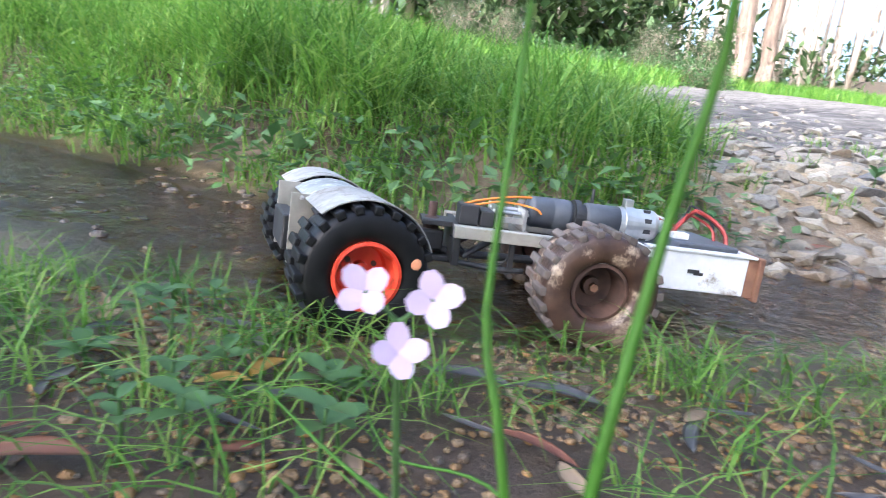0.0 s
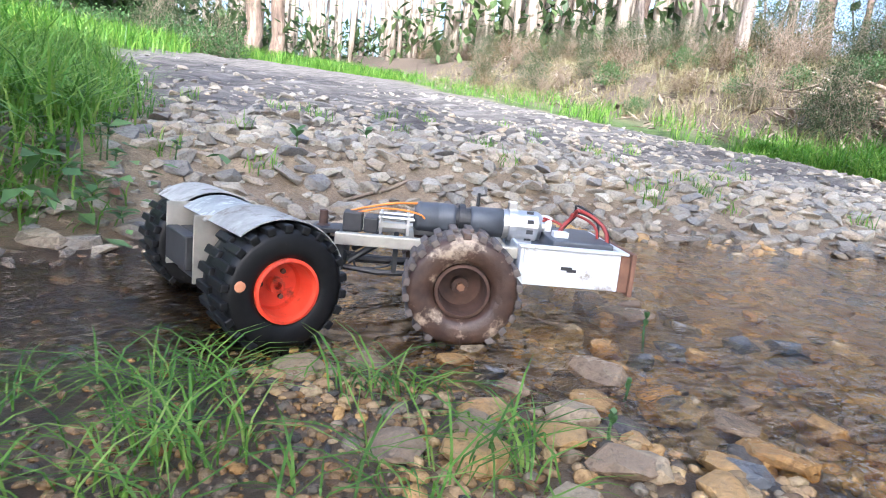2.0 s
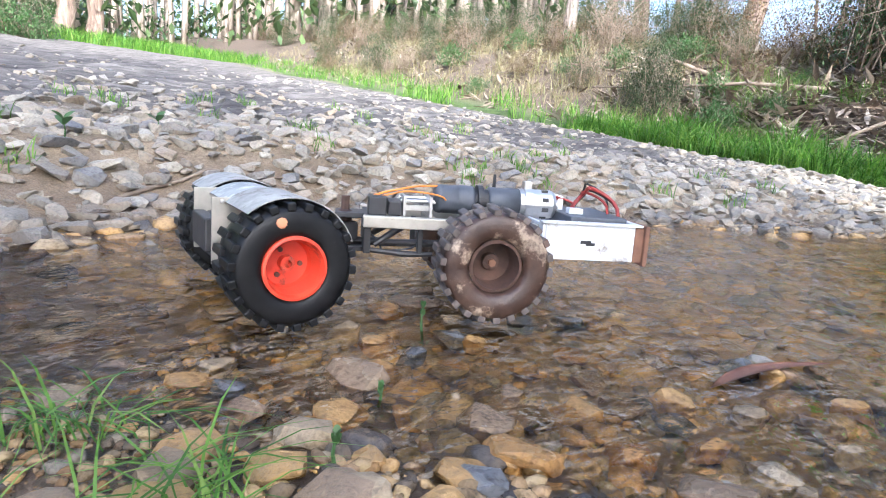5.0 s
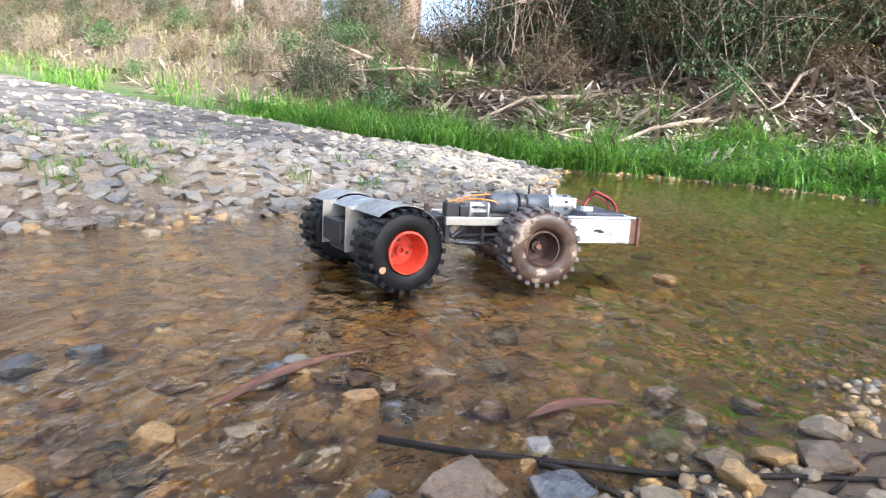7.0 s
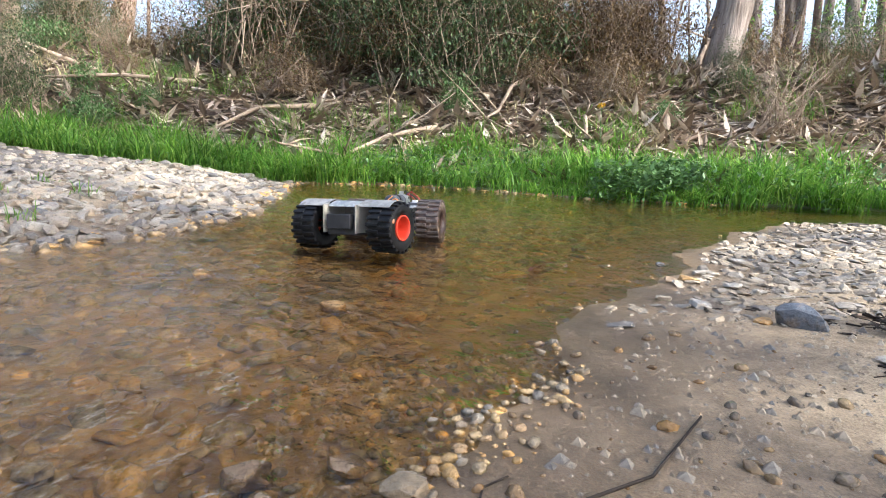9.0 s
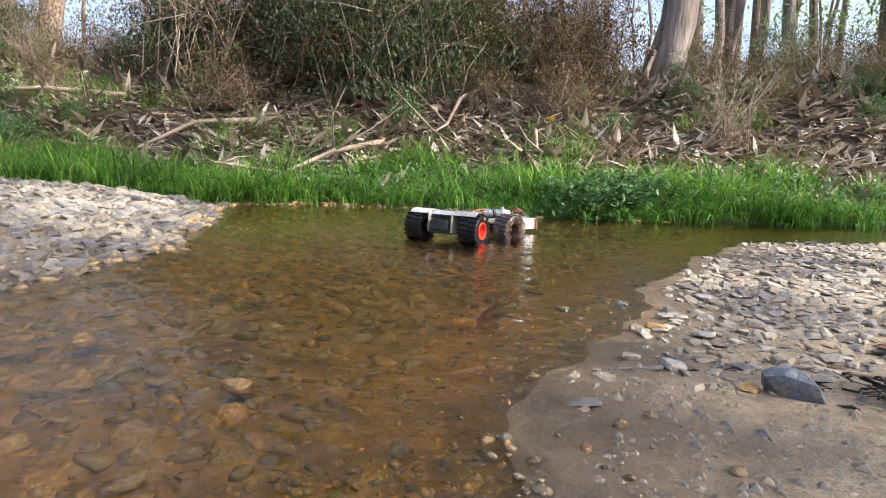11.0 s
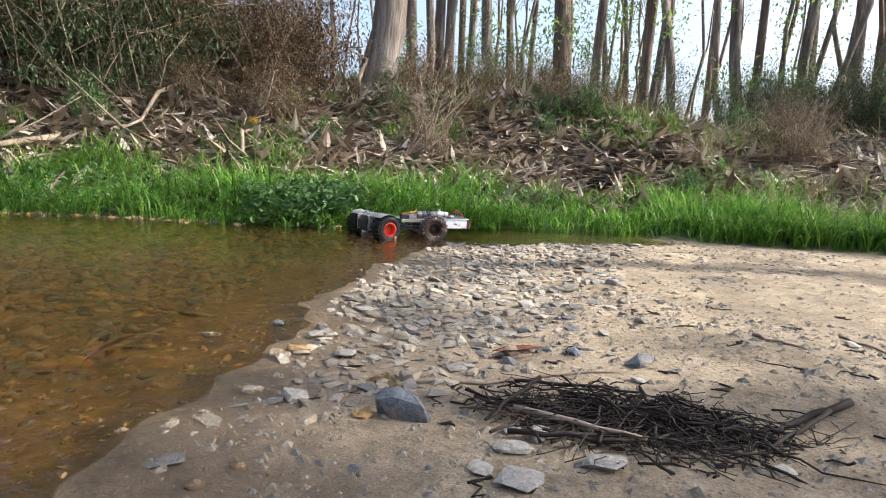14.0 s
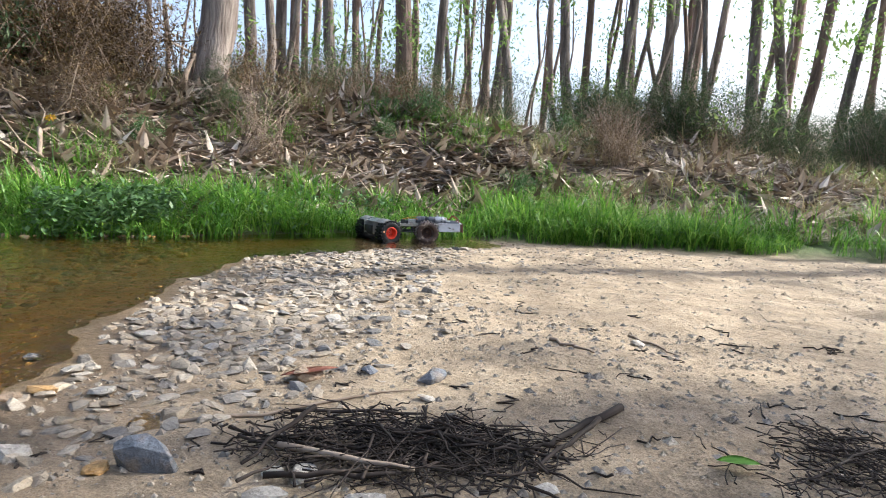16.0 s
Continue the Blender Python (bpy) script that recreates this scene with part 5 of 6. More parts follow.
# the flower and the tall stems before the first view
PINK = leafy("pink_petal", (0.66, 0.52, 0.72), (0.76, 0.64, 0.80), glow=0.35)
flower = new("cuckoo_flower")
tagged(flower, "pale pink four-petalled wild flowers on a green stem", "flower")
heads = ((-0.0155, 0.1615, 0.1641), (0.0030, 0.1572, 0.1650), (-0.0048, 0.1549, 0.1502))
root, joint = Vector((-0.0007, 0.1637, 0.0100)), Vector((-0.0057, 0.1597, 0.1570))
for i, h in enumerate(heads):
    part("stem", tube_bm([root, (root + joint) / 2 + Vector((0.003, 0, 0)), joint if i < 2 else joint - Vector((0, 0, 0.01)), Vector(h)], [0.0012, 0.0011, 0.0009, 0.0007], 6), HERB, flower)
    for j in range(4):
        b = bmesh.new()
        rr = []
        for m in range(5):
            k = m / 4
            w = 0.0034 * math.sin(math.pi * min(0.86, k * 0.8 + 0.06))
            rr.append([b.verts.new((k * 0.0075, s * w, 0.002 * k + (0.001 if abs(s) else 0) * k)) for s in (-1, -0.4, 0.4, 1)])
        for p_, q_ in zip(rr[:-1], rr[1:]):
            for m in range(3):
                b.faces.new((p_[m], q_[m], q_[m + 1], p_[m + 1]))
        bmesh.ops.transform(b, matrix=Matrix.Translation(h) @ pose(0, 0, 0, (62, 70, 50)[i], (-15, 12, 20)[i], 0) @ Matrix.Rotation(j * math.pi / 2 + 0.5, 4, "Z"), verts=b.verts)
        part("petal", b, PINK, flower, soft=True)


def tall_blade(pts, w, label):
    """A tall grass stem through given points."""
    pts = np.array(pts, float)
    k = np.linspace(0, 1, 12)
    q = np.column_stack([np.interp(k, np.linspace(0, 1, len(pts)), pts[:, i]) for i in range(3)])
    q[1:-1] = (q[:-2] + 2 * q[1:-1] + q[2:]) / 4
    ob = part("grass_stem", tube_bm(q, w * np.linspace(1.0, 0.45, 12), 6), GRASS_LIT, soft=True)
    tagged(ob, label, "grass", "tall stems by the water")


tall_blade([(0.0282, 0.1057, 0.0100), (0.0332, 0.1007, 0.1488), (0.0392, 0.1105, 0.1717), (0.0446, 0.1163, 0.2045), (0.0484, 0.1145, 0.2278), (0.0461, 0.1126, 0.2436)], 0.0016, "tall green grass stem close before the stream")
tall_blade([(0.0351, 0.1228, 0.0100), (0.0251, 0.1228, 0.1326), (0.0155, 0.1376, 0.1574), (0.0147, 0.1430, 0.1722), (0.0169, 0.1484, 0.2013), (0.0179, 0.1585, 0.2275), (0.0181, 0.1557, 0.2473)], 0.0015, "tall green grass stem close before the stream")
tall_blade([(0.0666, 0.2459, 0.0100), (0.0466, 0.2459, 0.0496), (0.0270, 0.2615, 0.0507), (-0.0073, 0.2712, 0.0453), (-0.0214, 0.2900, 0.0590)], 0.0012, "bent yellow-green grass stem")
tall_blade([(0.0219, 0.2625, 0.0100), (-0.0081, 0.2625, 0.0322), (-0.0352, 0.2782, 0.0411), (-0.0784, 0.3131, 0.0556)], 0.0016, "bent yellow-green grass stem")



ORANGE_HEART = surface("flower_heart", (0.45, 0.20, 0.02), (0.60, 0.30, 0.03), 200, 0.7)
BLOOM = leafy("yellow_petal", (0.75, 0.45, 0.02), (0.85, 0.60, 0.05), glow=0.3)
herb = new("yellow_flower")
herb.matrix_basis = pose(4.62, -2.06, float(height(4.62, -2.06)[0]))
tagged(herb, "single yellow flower on a tall stem in the bank grass", "flower")
part("stem", tube_bm([(0, 0, -0.02), (0.01, 0.0, 0.22), (0.005, 0.01, 0.44)], [0.004, 0.003, 0.002], 6), HERB, herb)
part("flower_centre", spun([(0.0, 0.008), (0.010, 0.004), (0.008, -0.004), (0.0, -0.006)], Matrix.Translation((0.005, 0.01, 0.445)), 10), ORANGE_HEART, herb)
for j in range(9):
    b = bmesh.new()
    q_ = [b.verts.new(c) for c in ((0.006, 0, 0), (0.02, -0.007, 0.004), (0.034, 0, 0.002), (0.02, 0.007, 0.004))]
    b.faces.new(q_)
    bmesh.ops.solidify(b, geom=b.faces[:], thickness=0.001)
    bmesh.ops.transform(b, matrix=Matrix.Translation((0.005, 0.01, 0.445)) @ pose(0, 0, 0, 0, 35, 0) @ Matrix.Rotation(j * 2 * math.pi / 9, 4, "Z"), verts=b.verts)
    part("petal", b, BLOOM, herb)


# ---- the model truck ----
RUBBER = surface("tyre_rubber", (0.004, 0.004, 0.005), (0.014, 0.014, 0.014), 90, 0.45, 0.4, 0.001, spot=(0.07, 0.06, 0.05), spot_at=0.69, spec=0.25)
MUDRUBBER = surface("muddy_tyre", (0.022, 0.011, 0.008), (0.085, 0.047, 0.03), 70, 0.4, 0.9, 0.004, spot=(0.36, 0.28, 0.20), spot_at=0.57)
LUGMETAL = surface("worn_tread", (0.04, 0.03, 0.024), (0.17, 0.14, 0.12), 70, 0.7, 0.5, 0.001, spot=(0.12, 0.07, 0.045))
REDRIM = surface("red_plastic", (0.50, 0.035, 0.015), (0.72, 0.075, 0.03), 60, 0.4, 0.2, 0.001, spot=(0.13, 0.03, 0.02), spot_at=0.6)
RUSTHUB = surface("rusty_hub", (0.03, 0.018, 0.014), (0.12, 0.065, 0.045), 80, 0.8, 0.5, 0.001)
GUARD = surface("grey_sheet", (0.20, 0.20, 0.185), (0.40, 0.395, 0.365), 110, 0.75, 0.4, 0.0008, spot=(0.17, 0.155, 0.13), spot_at=0.58)
SPECKLED = surface("speckled_sheet", (0.17, 0.18, 0.18), (0.34, 0.36, 0.35), 160, 0.5, 0.2, 0.0008, spot=(0.48, 0.5, 0.48), spot_at=0.56)
RAIL = surface("dull_aluminium", (0.34, 0.32, 0.27), (0.55, 0.52, 0.45), 60, 0.45, 0.2, 0.0005, 0.6, spot=(0.25, 0.19, 0.12), spot_at=0.64)
STEEL = surface("bright_steel", (0.45, 0.45, 0.44), (0.68, 0.67, 0.65), 60, 0.35, 0.1, 0.0005, 0.9)
BLACK = surface("black_plastic", (0.012, 0.012, 0.013), (0.04, 0.04, 0.042), 60, 0.5, 0.2, 0.0005)
MOTORGREY = surface("motor_casing", (0.05, 0.055, 0.065), (0.11, 0.12, 0.14), 60, 0.5, 0.2, 0.0005)
WHITE = surface("chipped_white_paint", (0.50, 0.51, 0.53), (0.74, 0.75, 0.76), 60, 0.45, 0.2, 0.0006, spot=(0.24, 0.20, 0.16), spot_at=0.60)
RUST = surface("rusty_steel", (0.09, 0.04, 0.025), (0.25, 0.13, 0.075), 70, 0.8, 0.6, 0.001)
ORANGE = surface("orange_wire", (0.62, 0.20, 0.02), (0.75, 0.27, 0.04), 60, 0.5, 0.1, 0.0003)
REDWIRE = surface("dark_red_wire", (0.20, 0.02, 0.015), (0.34, 0.04, 0.03), 60, 0.5, 0.1, 0.0003)
PATCH = surface("orange_mud", (0.55, 0.22, 0.10), (0.70, 0.32, 0.17), 80, 0.7, 0.3, 0.0005)

AXLE, WIDE = 0.0625, 0.068
AHEAD, BEHIND, REAR_HALF, FRONT_HALF = 0.1607, 0.1105, 0.150, 0.142
ACROSS = Matrix.Rotation(radians(90), 4, "X")


def wheel(name, parent, front):
    """A wheel about its own axle (local y, outer face towards -y)."""
    w = new(name)
    w.parent = parent
    # profile: radius, height along the axle; the outer face is at +WIDE / 2
    h = WIDE / 2
    tyre = [(0.031, -h * 0.9), (0.036, -h), (0.052, -h), (0.0570, -h * 0.92), (0.0580, -h * 0.6), (0.0582, 0), (0.0580, h * 0.6), (0.0570, h * 0.92), (0.052, h), (0.044, h * 1.02), (0.036, h), (0.031, h * 0.9), (0.029, h * 0.6), (0.029, -h * 0.6), (0.031, -h * 0.9)]
    part("tyre", spun(tyre, ACROSS, 48), MUDRUBBER if front else RUBBER, w, "tyre caked in brown mud" if front else "black rubber tyre", True)
    lugs = 22
    for i in range(lugs):
        for side in (-1, 1):
            lug = box(-0.0042, 0.0042, 0.0, h * (0.97 if front else 1.0), 0.0550, 0.0622 if front else 0.0628, 0.0014)
            bmesh.ops.transform(lug, matrix=Matrix.Rotation(2 * math.pi * (i + (0.18 if side > 0 else -0.18)) / lugs, 4, "Y") @ Matrix.Diagonal((1, side, 1, 1)), verts=lug.verts)
            if side < 0:
                bmesh.ops.reverse_faces(lug, faces=lug.faces)
            part("tread_lug", lug, LUGMETAL if front else RUBBER, w)
    if front:
        part("rim", spun([(0.029, h * 0.75), (0.0255, h * 0.8), (0.024, h * 0.1), (0.023, -h * 0.2), (0.010, -h * 0.2), (0.009, h * 0.05), (0.0, h * 0.08)], ACROSS, 32), RUSTHUB, w, "dark rusty sunken rim")
        part("hub_nut", spun([(0.0045, h * 0.05), (0.0045, h * 0.25), (0.0, h * 0.25)], ACROSS, 6), RUST, w)
    else:
        part("rim", spun([(0.0315, h * 0.82), (0.0315, h * 1.03), (0.0285, h * 1.05), (0.0265, h * 0.9), (0.0245, h * 0.25), (0.0225, h * 0.08), (0.008, h * 0.08), (0.0075, h * 0.35), (0.004, h * 0.35), (0.0035, h * 0.1), (0.0, h * 0.1)], ACROSS, 40), REDRIM, w, "orange-red plastic dished rim")
        for k in range(3):
            a = 2.1 * k + 0.4
            part("bolt", spun([(0.0, h * 0.16), (0.0026, h * 0.16), (0.0026, h * 0.07)], Matrix.Rotation(a, 4, "Y") @ Matrix.Translation((0.0145, 0, 0)) @ ACROSS, 8), RUSTHUB, w)
    return w


def arch(r, a0, a1, y0, y1, thick=0.0012, steps=18):
    """A sheet bent round the rear axle between two angles from straight ahead."""
    b = bmesh.new()
    rows = []
    for i in range(steps + 1):
        a = radians(a0 + (a1 - a0) * i / steps)
        rows.append([b.verts.new((rr * math.cos(a) - BEHIND, y, AXLE + rr * math.sin(a))) for rr, y in ((r, y0), (r, y1), (r + thick, y1), (r + thick, y0))])
    for p, q in zip(rows[:-1], rows[1:]):
        for i in range(4):
            b.faces.new((p[i], p[(i + 1) % 4], q[(i + 1) % 4], q[i]))
    b.faces.new(rows[0][::-1]), b.faces.new(rows[-1])
    bmesh.ops.recalc_face_normals(b, faces=b.faces)
    return b


def along_x(profile, x, y, z, steps=24):
    """A turned shape lying along the truck."""
    return spun(profile, Matrix.Translation((x, y, z)) @ Matrix.Rotation(radians(90), 4, "Y"), steps)


def build_truck():
    """Origin: the upright hinge between the front frame and the rear axle unit, at the height of the wheels' foot."""
    truck = new("model_truck")
    tagged(truck, "home-built metal model truck on large muddy tyres in the stream", "model truck")
    wheels = []
    for front in (False, True):
        for side in (-1, 1):
            wheels.append((wheel("front_wheel" if front else "rear_wheel", truck, front), front, side))
    patch = spun([(0.0, 0.0012), (0.004, 0.001), (0.0055, 0.0)], Matrix.Translation((0.0, -WIDE / 2 * 1.01, 0.046)) @ ACROSS, 9)
    part("clay_patch", patch, PATCH, wheels[0][0], "orange clay stuck to the tyre")
    # rear unit
    rear = part("rear_unit", joined(box(-BEHIND - 0.045, -BEHIND + 0.04, -0.046, 0.046, 0.042, 0.092, 0.004), box(-BEHIND + 0.03, 0.012, -0.016, 0.016, 0.062, 0.086, 0.003)), BLACK, truck, "black rear axle box")
    part("mudguard", arch(0.0655, 20, 130, -0.138, -0.048), GUARD, rear, "grey bent sheet mudguard")
    part("mudguard", arch(0.0655, 20, 130, 0.048, 0.138), GUARD, rear, "grey bent sheet mudguard")
    part("middle_guard", arch(0.0620, 28, 128, -0.0465, 0.0465), SPECKLED, rear, "speckled galvanised sheet")
    for y in (-0.0485, 0.0485):
        part("guard_side", box(-BEHIND - 0.056, -BEHIND + 0.03, y - 0.0015, y + 0.0015, 0.048, 0.118, 0.0005), RAIL, rear)
        part("rivet", spun([(0.0, 0.002), (0.0022, 0.0015), (0.0025, 0.0)], Matrix.Translation((-BEHIND - 0.046, y * 1.05, 0.114)) @ ACROSS, 8), STEEL, rear)
    part("rear_axle", spun([(0.008, -0.12), (0.008, 0.12)], Matrix.Translation((-BEHIND, 0, AXLE)) @ ACROSS, 12), BLACK, rear)
    part("rear_plate", box(-BEHIND - 0.060, -BEHIND - 0.046, -0.036, 0.036, 0.058, 0.094, 0.002), BLACK, rear)
    part("hinge", spun([(0.0, 0.055), (0.009, 0.055), (0.009, 0.098), (0.005, 0.1), (0.005, 0.116), (0.0, 0.116)], Matrix.Translation((0.0, 0, 0)), 14), RUSTHUB, truck)
    part("hinge_bracket", joined(box(-0.012, 0.03, -0.022, 0.022, 0.092, 0.098, 0.001), box(-0.012, 0.03, -0.022, 0.022, 0.052, 0.058, 0.001), box(0.022, 0.03, -0.05, 0.05, 0.055, 0.098, 0.001)), BLACK, truck)
    # front axle and frame
    part("front_axle", spun([(0.008, -0.11), (0.008, 0.11)], Matrix.Translation((AHEAD, 0, AXLE)) @ ACROSS, 12), BLACK, truck)
    part("front_gearbox", box(AHEAD - 0.022, AHEAD + 0.022, -0.022, 0.022, 0.042, 0.086, 0.005), BLACK, truck)
    for y in (-0.055, 0.055):
        part("rail", box(0.020, 0.235, y - 0.006, y + 0.006, 0.087, 0.1005, 0.0012), RAIL, truck, "dull aluminium frame rail")
        part("axle_mount", box(AHEAD - 0.010, AHEAD + 0.010, y - 0.005, y + 0.005, 0.056, 0.0875, 0.001), BLACK, truck)
    for x in (0.03, 0.105, 0.215):
        part("crossmember", box(x - 0.005, x + 0.005, -0.05, 0.05, 0.088, 0.097, 0.001), RAIL, truck)
    # linkage under the frame
    part("driveshaft", tube_bm([(-0.07, 0, 0.066), (0.05, 0, 0.060), (AHEAD - 0.02, 0, 0.062)], [0.005, 0.0045, 0.005], 10), BLACK, truck)
    for y in (-0.04, 0.04):
        part("link_rod", tube_bm([(0.026, y, 0.058), (0.07, y, 0.054), (0.105, y, 0.055)], [0.003, 0.0036, 0.003], 8), BLACK, truck)
        part("link_post", box(0.086, 0.092, y - 0.003, y + 0.003, 0.053, 0.09, 0.0008), BLACK, truck)
        part("damper", tube_bm([(0.035, y, 0.064), (0.07, y * 0.8, 0.088)], [0.0035, 0.0048], 8), BLACK, truck)
    # servo frame and motor
    part("servo", box(0.026, 0.048, -0.036, -0.006, 0.0985, 0.121, 0.0015), BLACK, truck, "small black servo")
    part("servo", box(0.050, 0.066, -0.034, 0.006, 0.0985, 0.116, 0.0015), BLACK, truck, "small black servo")
    part("gear_frame", joined(box(0.068, 0.071, -0.03, 0.03, 0.098, 0.122), box(0.100, 0.103, -0.03, 0.03, 0.098, 0.122), box(0.071, 0.100, -0.024, -0.018, 0.105, 0.111)), STEEL, truck)
    for y, z in ((-0.012, 0.115), (0.010, 0.117), (0.0, 0.106)):
        part("gear_rod", tube_bm([(0.066, y, z), (0.11, y, z)], [0.0024, 0.0024], 8), STEEL, truck)
    Z = 0.119
    part("motor_front", along_x([(0.0, 0.0), (0.014, 0.0), (0.0175, 0.004), (0.0182, 0.008), (0.0176, 0.009), (0.0182, 0.028), (0.0176, 0.029), (0.0182, 0.030), (0.0182, 0.046), (0.017, 0.05), (0.0, 0.05)], 0.108, 0, Z), MOTORGREY, truck, "grey ribbed motor", True)
    part("motor_collar", along_x([(0.0, 0), (0.0145, 0.0), (0.0145, 0.004), (0.0195, 0.004), (0.0195, 0.011), (0.0145, 0.011), (0.0145, 0.018), (0.0, 0.018)], 0.158, 0, Z), BLACK, truck)
    part("motor_mid", along_x([(0.0, 0), (0.017, 0.0), (0.0178, 0.003), (0.0178, 0.040), (0.0, 0.040)], 0.176, 0, Z), MOTORGREY, truck, "", True)
    part("motor_can", along_x([(0.0, 0), (0.0182, 0.0), (0.0182, 0.042), (0.0155, 0.047), (0.006, 0.047), (0.006, 0.053), (0.0, 0.053)], 0.216, 0, Z), STEEL, truck, "bright steel motor can")
    part("motor_clamp", joined(along_x([(0.0181, 0), (0.0205, 0), (0.0205, 0.010), (0.0181, 0.010)], 0.222, 0, Z), box(0.222, 0.232, -0.006, 0.006, 0.137, 0.147, 0.001)), STEEL, truck, "bright steel clamp")
    for k in range(4):
        a = radians(-60 + 40 * k)
        part("vent_slot", box(0.244, 0.252, -0.0012 - 0.0178 * math.cos(a), 0.0012 - 0.0178 * math.cos(a), Z - 0.002 + 0.0178 * math.sin(a), Z + 0.003 + 0.0178 * math.sin(a)), BLACK, truck)
    part("peg", tube_bm([(0.185, 0.004, 0.134), (0.185, 0.004, 0.153)], [0.0024, 0.0018], 8), BLACK, truck)
    # front tray
    part("tray", joined(box(0.232, 0.344, -0.0755, -0.072, 0.062, 0.1045, 0.0012), box(0.232, 0.344, 0.072, 0.0755, 0.062, 0.1045, 0.0012), box(0.228, 0.232, -0.0755, 0.0755, 0.062, 0.104, 0.001), box(0.232, 0.346, -0.072, 0.072, 0.082, 0.086)), WHITE, truck, "chipped white painted metal tray")
    part("tray_rim", joined(box(0.226, 0.352, -0.0785, -0.066, 0.1045, 0.1075, 0.0008), box(0.226, 0.352, 0.066, 0.0785, 0.1045, 0.1075, 0.0008), box(0.344, 0.352, -0.066, 0.066, 0.1045, 0.1075, 0.0008)), WHITE, truck)
    part("front_plate", joined(box(0.355, 0.3605, -0.080, 0.080, 0.058, 0.107, 0.001), box(0.344, 0.355, -0.0755, 0.0755, 0.062, 0.1035)), RUST, truck, "rusty steel front plate")
    part("black_mark", joined(box(0.276, 0.289, -0.0765, -0.0756, 0.082, 0.086, 0.0001), box(0.283, 0.294, -0.0765, -0.0756, 0.080, 0.0835, 0.0001)), BLACK, truck)
    part("battery", box(0.268, 0.340, -0.058, 0.058, 0.086, 0.112, 0.002), MOTORGREY, truck, "flat dark grey battery pack")
    part("white_block", box(0.262, 0.282, 0.012, 0.034, 0.1, 0.130, 0.002), WHITE, truck)
    part("plug", box(0.274, 0.292, -0.034, -0.02, 0.112, 0.119, 0.001), WHITE, truck)
    t = np.linspace(0, 1, 14)[:, None]

    def wire(a, b, lift, side, r, material):
        a, b = np.array(a), np.array(b)
        p = a + (b - a) * t + np.column_stack([0.006 * np.sin(t * 9), side * np.sin(t * math.pi) + 0.003 * np.sin(t * 11), lift * np.sin(t * math.pi) ** 0.7])
        part("wire", tube_bm(p, [r] * 14, 6), material, truck)

    wire((0.03, -0.018, 0.119), (0.175, 0.02, 0.122), 0.014, -0.010, 0.0014, ORANGE)
    wire((0.034, -0.024, 0.117), (0.118, -0.018, 0.119), 0.010, -0.006, 0.0012, ORANGE)
    wire((0.262, 0.004, 0.121), (0.29, 0.004, 0.116), 0.010, 0.008, 0.0015, REDWIRE)
    wire((0.288, 0.004, 0.112), (0.338, -0.028, 0.108), 0.034, 0.004, 0.0024, REDWIRE)
    wire((0.292, 0.010, 0.112), (0.342, -0.020, 0.108), 0.031, 0.008, 0.0022, BLACK)
    wire((0.285, -0.004, 0.112), (0.330, -0.012, 0.112), 0.026, 0.008, 0.0018, REDWIRE)
    wire((0.295, 0.016, 0.112), (0.335, 0.0, 0.112), 0.036, 0.004, 0.0015, BLACK)
    wire((0.02, -0.03, 0.085), (0.085, -0.03, 0.07), -0.02, -0.006, 0.0012, BLACK)
    return truck, rear, wheels


truck, rear_unit, wheels = build_truck()

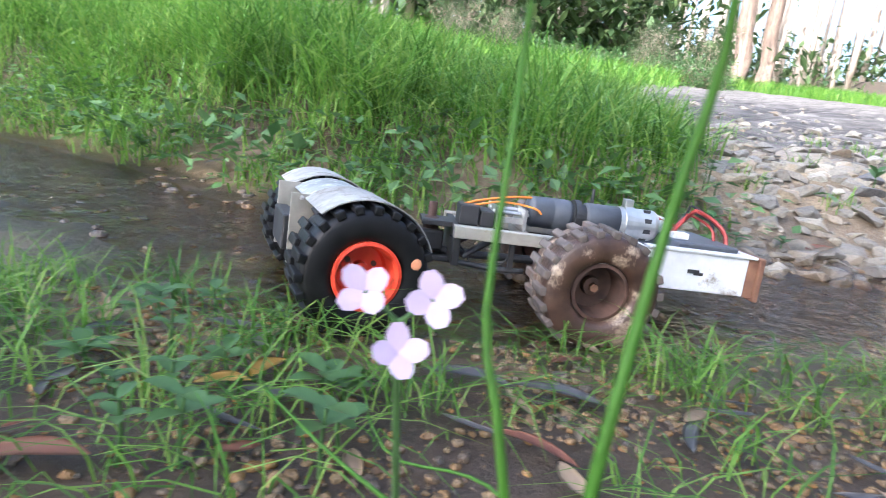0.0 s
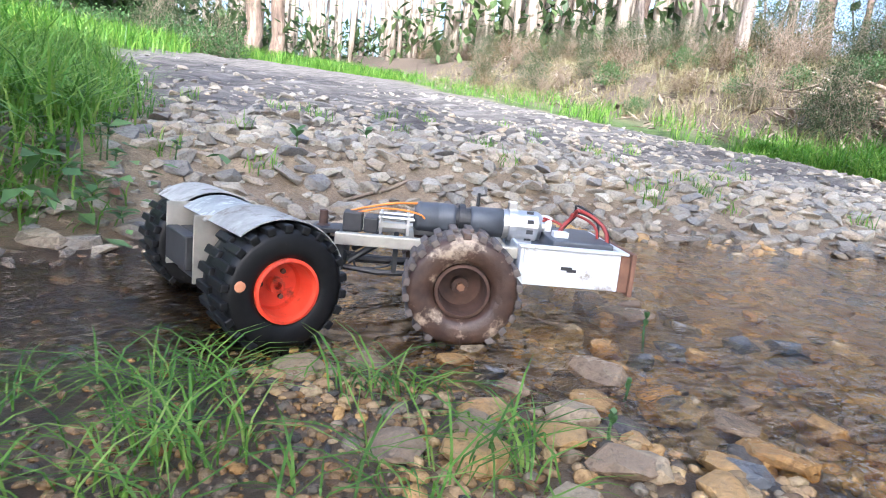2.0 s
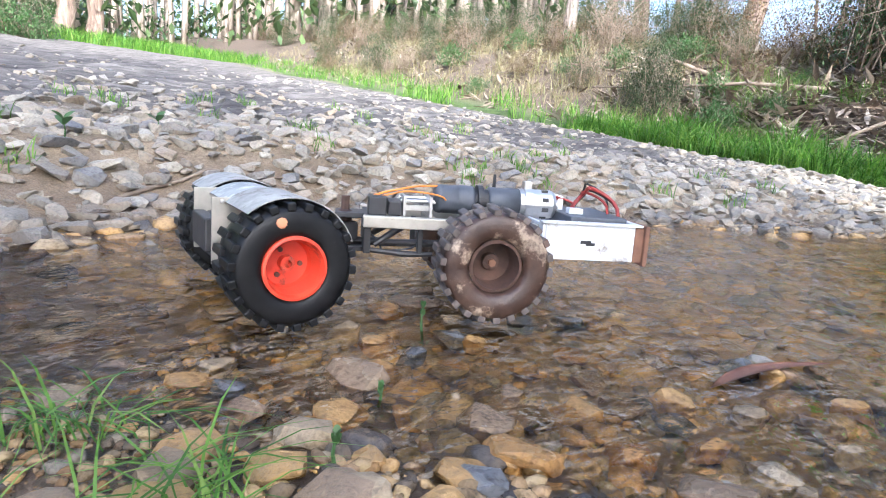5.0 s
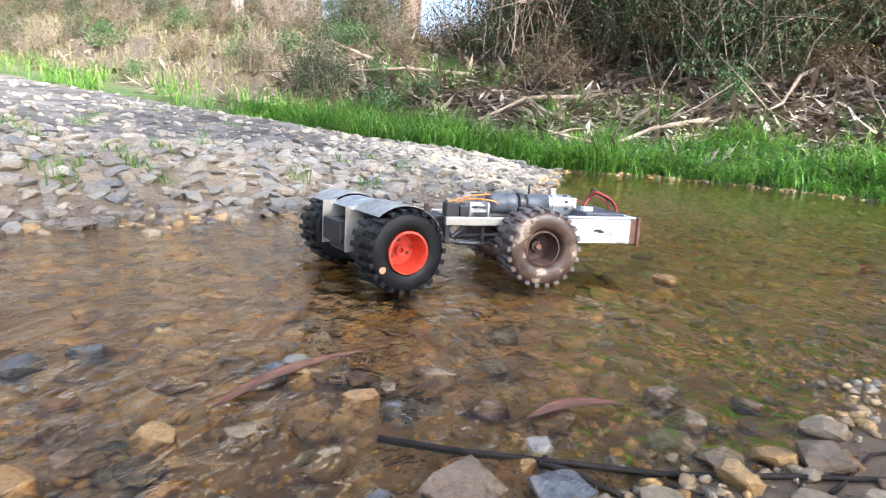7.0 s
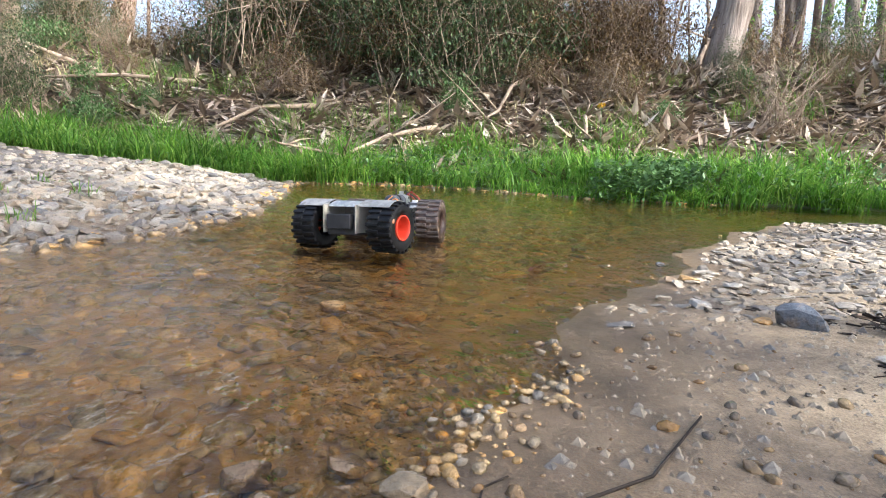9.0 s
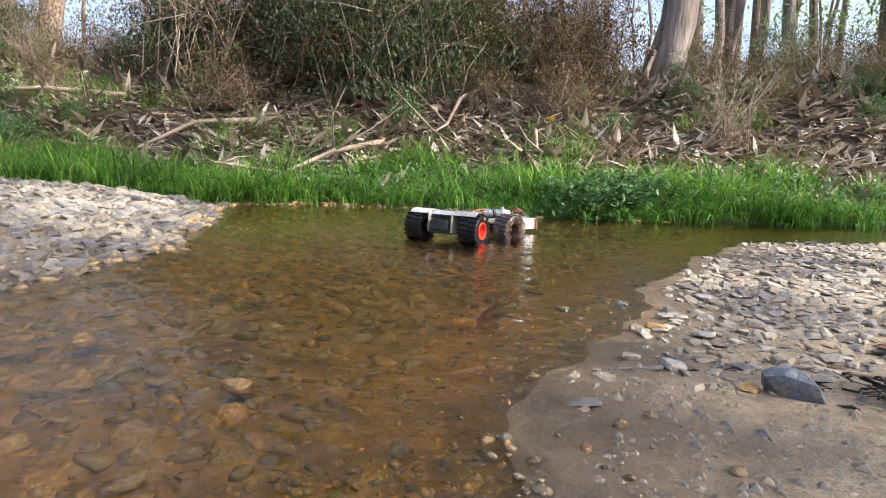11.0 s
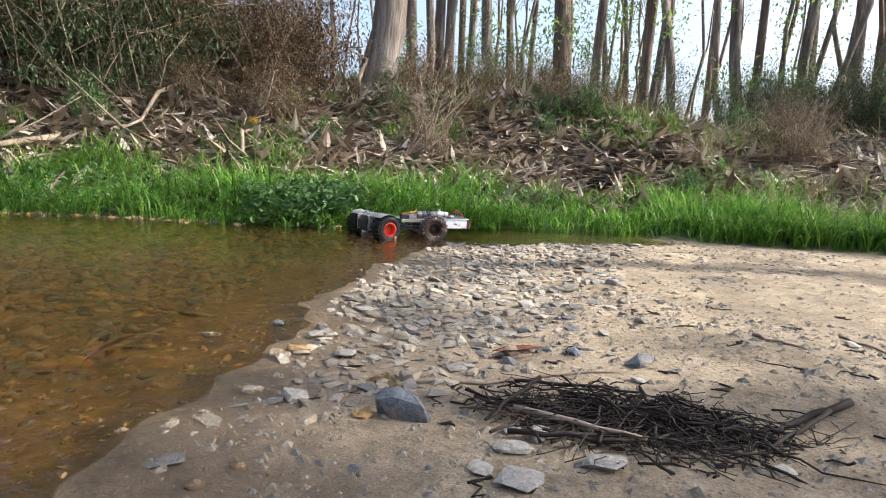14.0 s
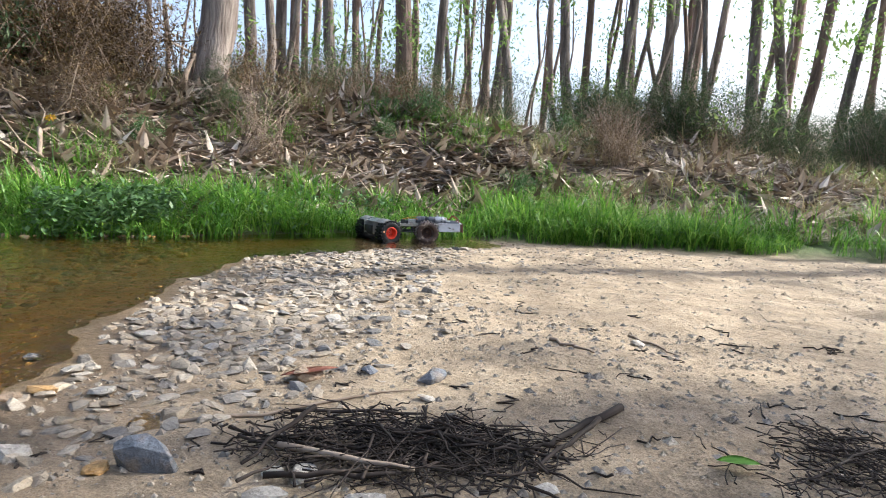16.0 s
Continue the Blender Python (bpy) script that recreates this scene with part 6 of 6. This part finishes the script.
# ---- what moves ----
# seconds, place of the hinge, heading of the front frame and of the rear unit, nose up, lean
DRIVE = [
    (0, -0.002, 0.710, -0.012, 5.1, 20.7, -1.9, -2.2),
    (0.5, 0.194, 0.761, -0.016, -9.4, 14.0, 2.6, -0.8),
    (1, 0.382, 0.763, -0.010, -18.7, 8.5, 0.5, 0.5),
    (1.5, 0.513, 0.768, -0.012, -25.4, 3.4, -0.1, -0.2),
    (2, 0.672, 0.735, -0.013, -36.2, -2.2, 0.2, -0.9),
    (2.5, 0.704, 0.718, -0.009, -37.8, -5.6, 0.5, 1.5),
    (3, 0.764, 0.698, -0.010, -37.2, -10.5, 2.3, -1.1),
    (3.5, 0.803, 0.673, -0.003, -40.5, -16.7, 3.6, -0.5),
    (6, 1.242, 0.436, 0.009, -47.2, -26.3, -1.5, -2.4),
    (6.4, 1.413, 0.325, -0.001, -55.4, -37.0, -0.5, -2.2),
    (7, 1.613, 0.115, -0.006, -65.8, -48.8, 0.2, -1.4),
    (7.5, 1.686, -0.090, -0.002, -52.0, -64.6, -0.8, -2.5),
    (8, 1.860, -0.275, -0.014, -27.9, -55.9, -0.2, -0.6),
    (8.2, 1.951, -0.296, -0.012, -18.1, -52.2, -2.4, -2.2),
    (10.5, 3.061, -0.882, -0.016, -51.4, -33.9, -3.8, -1.5),
    (11, 3.199, -1.047, -0.030, -63.3, -45.0, -3.5, -0.7),
    (11.5, 3.301, -1.227, -0.032, -73.0, -55.5, 0.8, -0.9),
    (12, 3.362, -1.411, -0.029, -81.0, -64.8, -2.2, -1.3),
    (12.5, 3.386, -1.600, -0.035, -88.3, -71.8, -4.9, -1.0),
    (13, 3.381, -1.807, -0.030, -89.3, -79.4, 0.4, 0.0),
    (13.5, 3.372, -2.007, -0.027, -93.3, -84.0, 1.6, 0.6),
    (14, 3.346, -2.226, -0.022, -106.9, -91.8, -0.1, 0.2),
    (14.5, 3.303, -2.467, -0.021, -117.0, -103.0, -0.1, 1.0),
    (15, 3.264, -2.706, -0.014, -116.7, -108.5, 0.7, 0.3),
    (15.5, 3.203, -2.979, -0.014, -126.7, -106.1, -0.7, 0.5),
    (16, 3.182, -3.227, -0.017, -133.8, -106.9, 1.2, 1.3),
]
# seconds and turn of the wheels in degrees
ROLL = [(0, 73), (0.5, 238), (1.0, 412), (1.5, 540), (2.0, 640), (2.5, 725), (3.5, 826), (6.0, 1220), (6.5, 1450), (7.0, 1680), (7.5, 1907), (8.2, 2150), (10.5, 3020), (12.0, 3720), (13.0, 4080), (14.5, 4650), (16.0, 5320)]


def motions():
    d = np.array(DRIVE)
    walk(truck, [(t, pose(x, y, z, lean, -nose, yaw)) for t, x, y, z, yaw, yaw_rear, nose, lean in DRIVE])
    times = np.arange(0, 161) / 10
    spin = np.interp(times, *np.array(ROLL, float).T)
    bend = np.interp(times, d[:, 0], d[:, 5] - d[:, 4])
    walk(rear_unit, [(t, pose(0, 0, 0, 0, 0, b)) for t, b in zip(times.tolist(), bend.tolist())])
    for w, front, side in wheels:
        y = side * ((FRONT_HALF if front else REAR_HALF) - WIDE / 2)
        face, sign = (180, -1) if side > 0 else (0, 1)
        rows = []
        for t, s, b in zip(times.tolist(), spin.tolist(), bend.tolist()):
            hub = pose(AHEAD, y, AXLE) if front else pose(0, 0, 0, 0, 0, b) @ pose(-BEHIND, y, AXLE)
            rows.append((t, hub @ pose(0, 0, 0, 0, 0, face) @ pose(0, 0, 0, 0, sign * s + (0 if side < 0 else 40), 0)))
        walk(w, rows)
    # the water drifts down the stream
    walk(water, [(0.0, pose(-1.2, 0.75, 0)), (8.0, pose(0.0, 0.0, 0)), (16.0, pose(1.2, -0.75, 0))])


motions()
